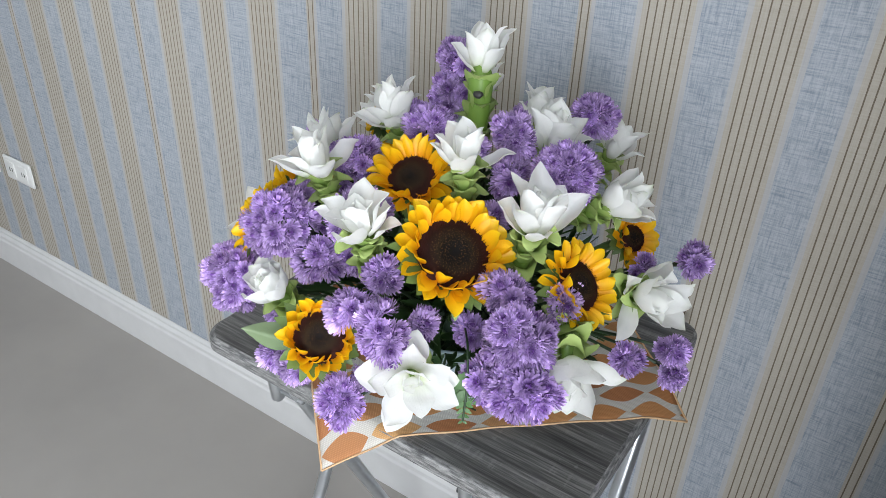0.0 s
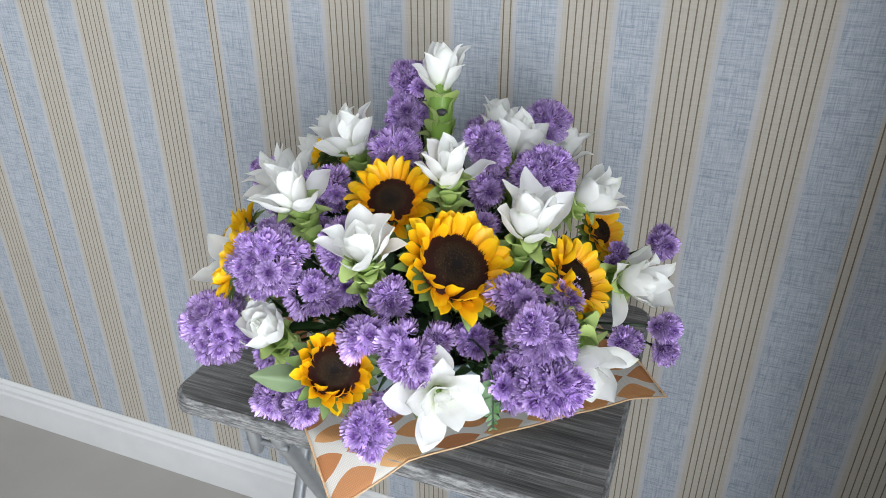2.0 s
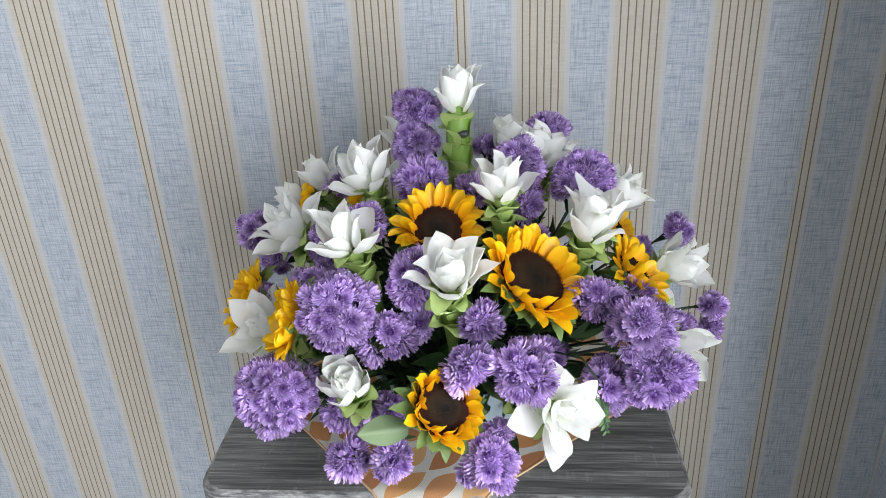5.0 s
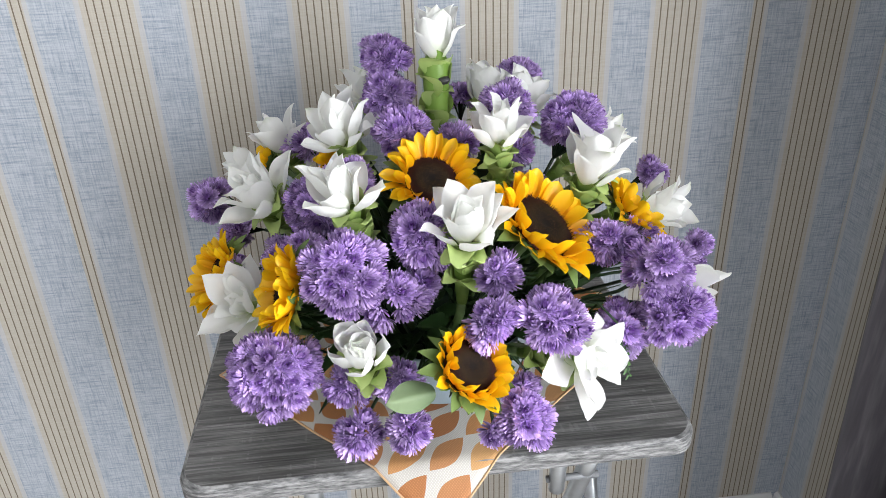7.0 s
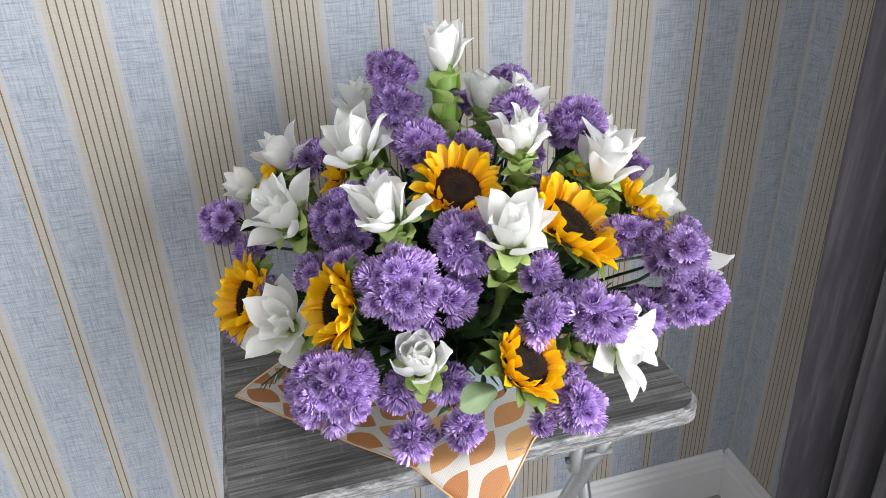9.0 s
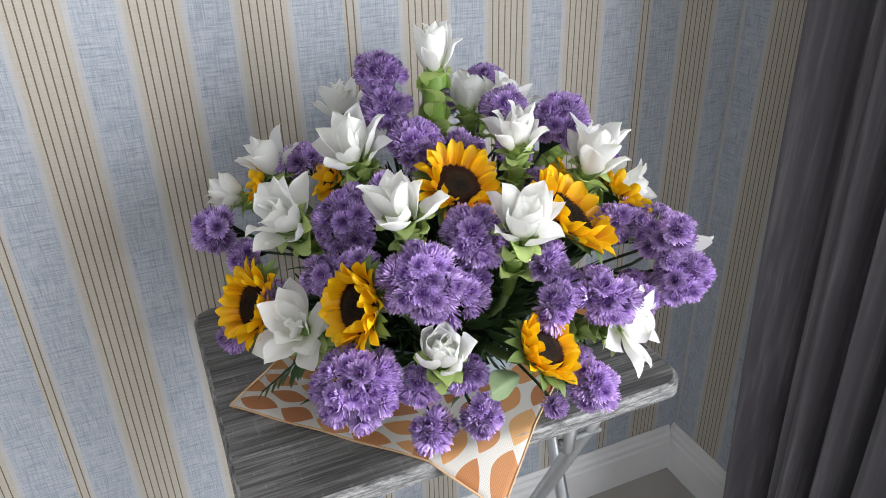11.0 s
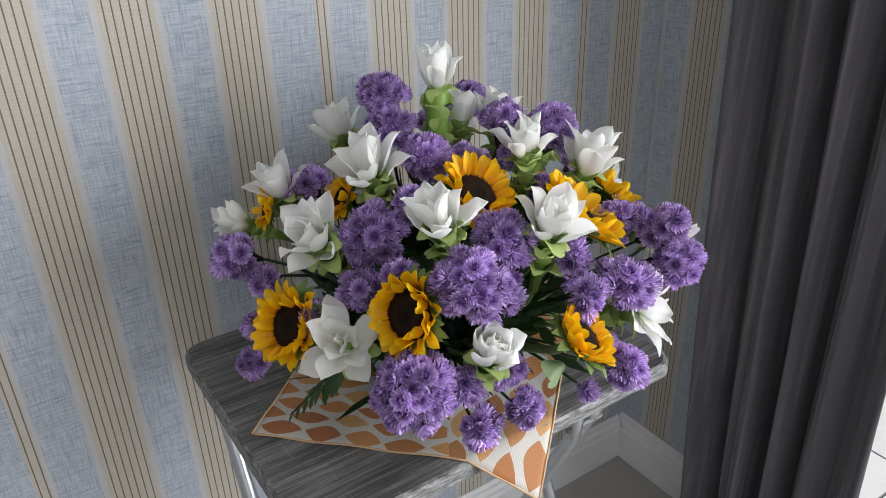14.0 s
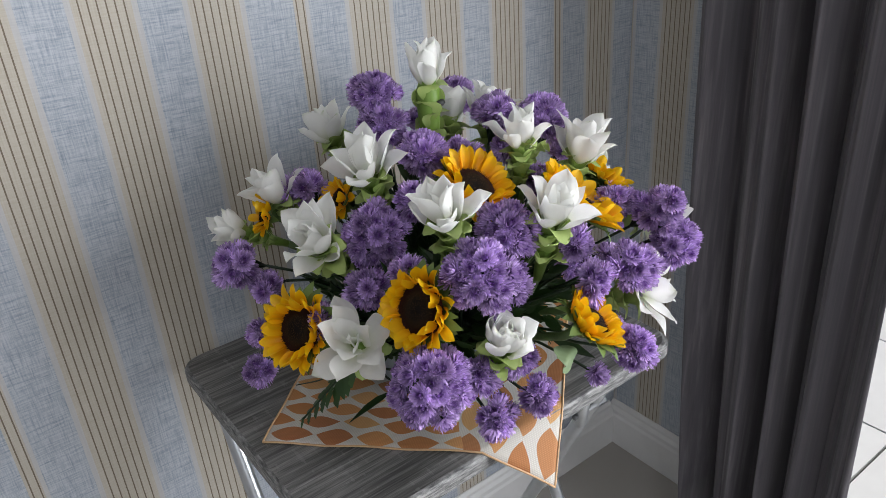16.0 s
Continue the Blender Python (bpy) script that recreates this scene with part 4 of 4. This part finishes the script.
aster((-0.324, 0.526, 0.806), 0.010, 1, (-0.2, -0.9, 0.2), 12, label="single small lavender aster bloom low at the front")
aster((-0.443, 0.552, 0.797), 0.021, 5, (-0.2, -0.85, 0.25), 13, label="small lavender aster blooms hanging over the placemat")
aster((-0.396, 0.540, 0.808), 0.024, 7, (-0.05, -0.9, 0.25), 14, label="lavender aster blooms hanging over the placemat corner")
aster((-0.447, 0.572, 0.842), 0.022, 5, (-0.2, -0.8, 0.3), 15)
aster((-0.402, 0.565, 0.845), 0.022, 5, (-0.1, -0.8, 0.2), 16)
aster((-0.200, 0.618, 0.938), 0.027, 8, (0.1, -0.6, 0.75), 17)
aster((-0.162, 0.655, 0.924), 0.026, 7, (0.5, -0.5, 0.6), 18)
aster((-0.166, 0.582, 0.925), 0.032, 11, (0.2, -0.75, 0.6), 19)
aster((-0.172, 0.562, 0.946), 0.017, 4, (0.3, -0.4, 0.85), 47)
aster((-0.154, 0.568, 0.888), 0.034, 12, (0.25, -0.85, 0.3), 20, label="dense cascade of lavender aster blooms")
aster((-0.196, 0.585, 0.863), 0.031, 9, (0.1, -0.9, 0.25), 21)
aster((-0.250, 0.640, 0.862), 0.020, 4, (0.3, -0.8, 0.4), 22)
aster((-0.108, 0.692, 0.860), 0.018, 4, (0.7, -0.6, 0.3), 23)
aster((-0.070, 0.715, 0.876), 0.016, 4, (0.8, -0.4, 0.4), 24, label="sparse lavender aster blooms on long bare twigs")
aster((-0.066, 0.720, 0.842), 0.016, 4, (0.8, -0.4, 0.0), 25, label="sparse lavender aster blooms on long bare twigs")
aster((-0.090, 0.810, 0.920), 0.022, 6, (0.8, -0.1, 0.5), 26)
aster((-0.135, 0.790, 0.905), 0.016, 3, (0.5, -0.6, 0.5), 27)
aster((-0.208, 0.728, 1.014), 0.036, 15, (0.3, -0.35, 0.85), 28, label="dense round ball of lavender aster blooms, high in the arrangement")
aster((-0.272, 0.735, 1.034), 0.029, 10, (0.05, -0.35, 0.9), 29)
aster((-0.268, 0.728, 0.995), 0.022, 5, (0.2, -0.9, 0.3), 30)
aster((-0.238, 0.857, 1.024), 0.028, 9, (0.2, 0.05, 0.95), 31)
aster((-0.378, 0.742, 1.010), 0.030, 10, (-0.05, -0.55, 0.8), 32)
aster((-0.388, 0.814, 1.072), 0.031, 12, (-0.15, -0.1, 0.98), 33, label="tall dark lavender aster head beside the highest curcuma")
aster((-0.388, 0.803, 1.034), 0.031, 11, (-0.35, -0.7, 0.4), 34)
aster((-0.305, 0.842, 1.018), 0.022, 6, (0.05, 0.1, 0.95), 48)
aster((-0.585, 0.800, 0.930), 0.028, 8, (-0.85, -0.15, 0.4), 35, label="lavender aster blooms on long dark twigs beside the wall")
aster((-0.560, 0.790, 0.898), 0.020, 5, (-0.85, -0.3, 0.2), 36)
aster((-0.475, 0.842, 0.975), 0.030, 8, (-0.6, -0.2, 0.75), 37)
aster((-0.464, 0.713, 0.953), 0.038, 15, (-0.45, -0.5, 0.75), 38, label="dense round ball of lavender aster blooms")
aster((-0.498, 0.680, 0.915), 0.026, 8, (-0.6, -0.6, 0.4), 39)
aster((-0.550, 0.688, 0.894), 0.024, 6, (-0.65, -0.5, 0.5), 40)
aster((-0.578, 0.785, 0.850), 0.020, 5, (-0.9, -0.3, 0.1), 41, label="small lavender aster head low over the table")
aster((-0.586, 0.795, 0.797), 0.020, 5, (-0.9, -0.3, 0.0), 42, label="small lavender aster head low over the table")
aster((-0.476, 0.640, 0.944), 0.022, 5, (-0.5, -0.6, 0.6), 43)
aster((-0.428, 0.690, 0.985), 0.022, 5, (-0.1, -0.6, 0.8), 44)
aster((-0.262, 0.690, 0.965), 0.022, 5, (0.0, -0.7, 0.6), 45)
aster((-0.325, 0.740, 1.000), 0.022, 5, (0.0, -0.8, 0.6), 46)


# ---------- green filling ----------
def foliage():
    """Leaves and twigs that fill the heart of the arrangement."""
    rnd = random.Random(77)
    ob = tagged(new("foliage"), "dark green filler leaves and twigs between the flowers", "foliage", kind="stuff")
    ob.location = ROOT
    bm = bmesh.new()
    for k in range(900):
        a, e = rnd.uniform(0, math.tau), math.asin(rnd.uniform(-0.12, 1.0))
        d = Vector((math.cos(a) * math.cos(e), math.sin(a) * math.cos(e), math.sin(e)))
        q = rnd.uniform(0.35, 0.78)
        c = Vector((d.x * 0.215 * q, d.y * 0.185 * q - 0.02 * q, d.z * 0.215 * q + 0.02))
        way = (d + Vector((rnd.uniform(-0.7, 0.7), rnd.uniform(-0.7, 0.7), rnd.uniform(-0.3, 0.6)))).normalized()
        ln, wd = rnd.uniform(0.03, 0.06), rnd.uniform(0.007, 0.017)
        m = Matrix.Translation(c) @ frame_of(way, rnd.random() * 6)
        rows = []
        for s, w in ((0, 0.15), (0.3, 0.9), (0.6, 0.85), (1, 0.05)):
            x = 0.25 * ln * s * s
            rows.append([bm.verts.new(m @ Vector((x - (0.12 * wd if abs(y) > 0 else 0), y * wd * w / 2, ln * s))) for y in (-1, 0, 1)])
        for r, t in zip(rows, rows[1:]):
            for j in range(2):
                bm.faces.new((r[j], r[j + 1], t[j + 1], t[j]))
    for k in range(120):
        a, e = rnd.uniform(0, math.tau), rnd.uniform(0.1, 1.4)
        d = Vector((math.cos(a) * math.cos(e) * 0.2, math.sin(a) * math.cos(e) * 0.17, math.sin(e) * 0.2))
        tube(bm, [Vector((d.x * 0.2, d.y * 0.2, 0.0)), d * 0.5 + Vector((0, 0, 0.03)), d * 0.95], 0.0012, 4)
    leafy = part("leaves", bm, LEAF, ob)
    return leafy


foliage()


def fern(tip_from, way, droop, length, label, seed=0):
    rnd = random.Random(seed)
    start = Vector(tip_from)
    root = root_for(start)
    ob = thing("fern_frond", label, "fern", root, "fern fronds")
    way, droop = Vector(way).normalized(), Vector(droop)
    pts = [start + way * length * s + droop * s * s for s in [i / 9 for i in range(10)]]
    part("frond_stem", tube(bmesh.new(), [p - root for p in stem_curve(start, way, root, 5)[:-1] + pts], 0.0011, 5), DARK_STEM, ob)
    side = way.cross(Vector((0, 0, 1))).normalized()
    flat = side.cross(way).normalized()
    for i, p in enumerate(pts[1:]):
        for sg in (-1, 1):
            ln = length * 0.40 * (1 - i / 11) * rnd.uniform(0.9, 1.1)
            dirn = (side * sg + way * 0.55 + flat * rnd.uniform(-0.12, 0.12)).normalized()
            wid = way * ln * 0.36
            q = p - root
            bm = bmesh.new()
            vs = [bm.verts.new(q + dirn * ln * s + wid * w - flat * ln * 0.15 * s * s) for s, w in ((0, -0.3), (0.25, -0.9), (0.35, -0.75), (0.55, -0.95), (0.65, -0.65), (1, 0.15), (0.66, 0.75), (0.55, 0.6), (0.28, 0.85), (0, 0.3))]
            bm.faces.new(vs)
            part("leaflet", bm, FERN, ob)


fern((-0.505, 0.700, 0.835), (-0.58, 0.25, -0.72), (-0.01, 0, 0.002), 0.100, "toothed dark green fern frond drooping onto the placemat", 1)
fern((-0.206, 0.562, 0.884), (0.16, -0.22, -0.93), (0.0, -0.006, 0.0), 0.046, "short dark green frond hanging beside a wide open white curcuma", 2)

# ---------- terrace outside ----------
ground = structure("ground", box(bmesh.new(), (X1 + 0.14, -40, -0.30), (60, 60, -0.045)), GROUT, "dark mortar bed of the terrace outside the door", "ground")
tile_me = finish("tile", box(bmesh.new(), (-0.197, -0.197, 0.0), (0.197, 0.197, 0.012), 0.0015), TILE, False)
for i in range(9):
    for j in range(18):
        tl = part("tile", tile_me, None, ground)
        tl.location = (X1 + 0.14 + 0.202 + 0.4 * i, -3.2 + 0.4 * j, -0.045)
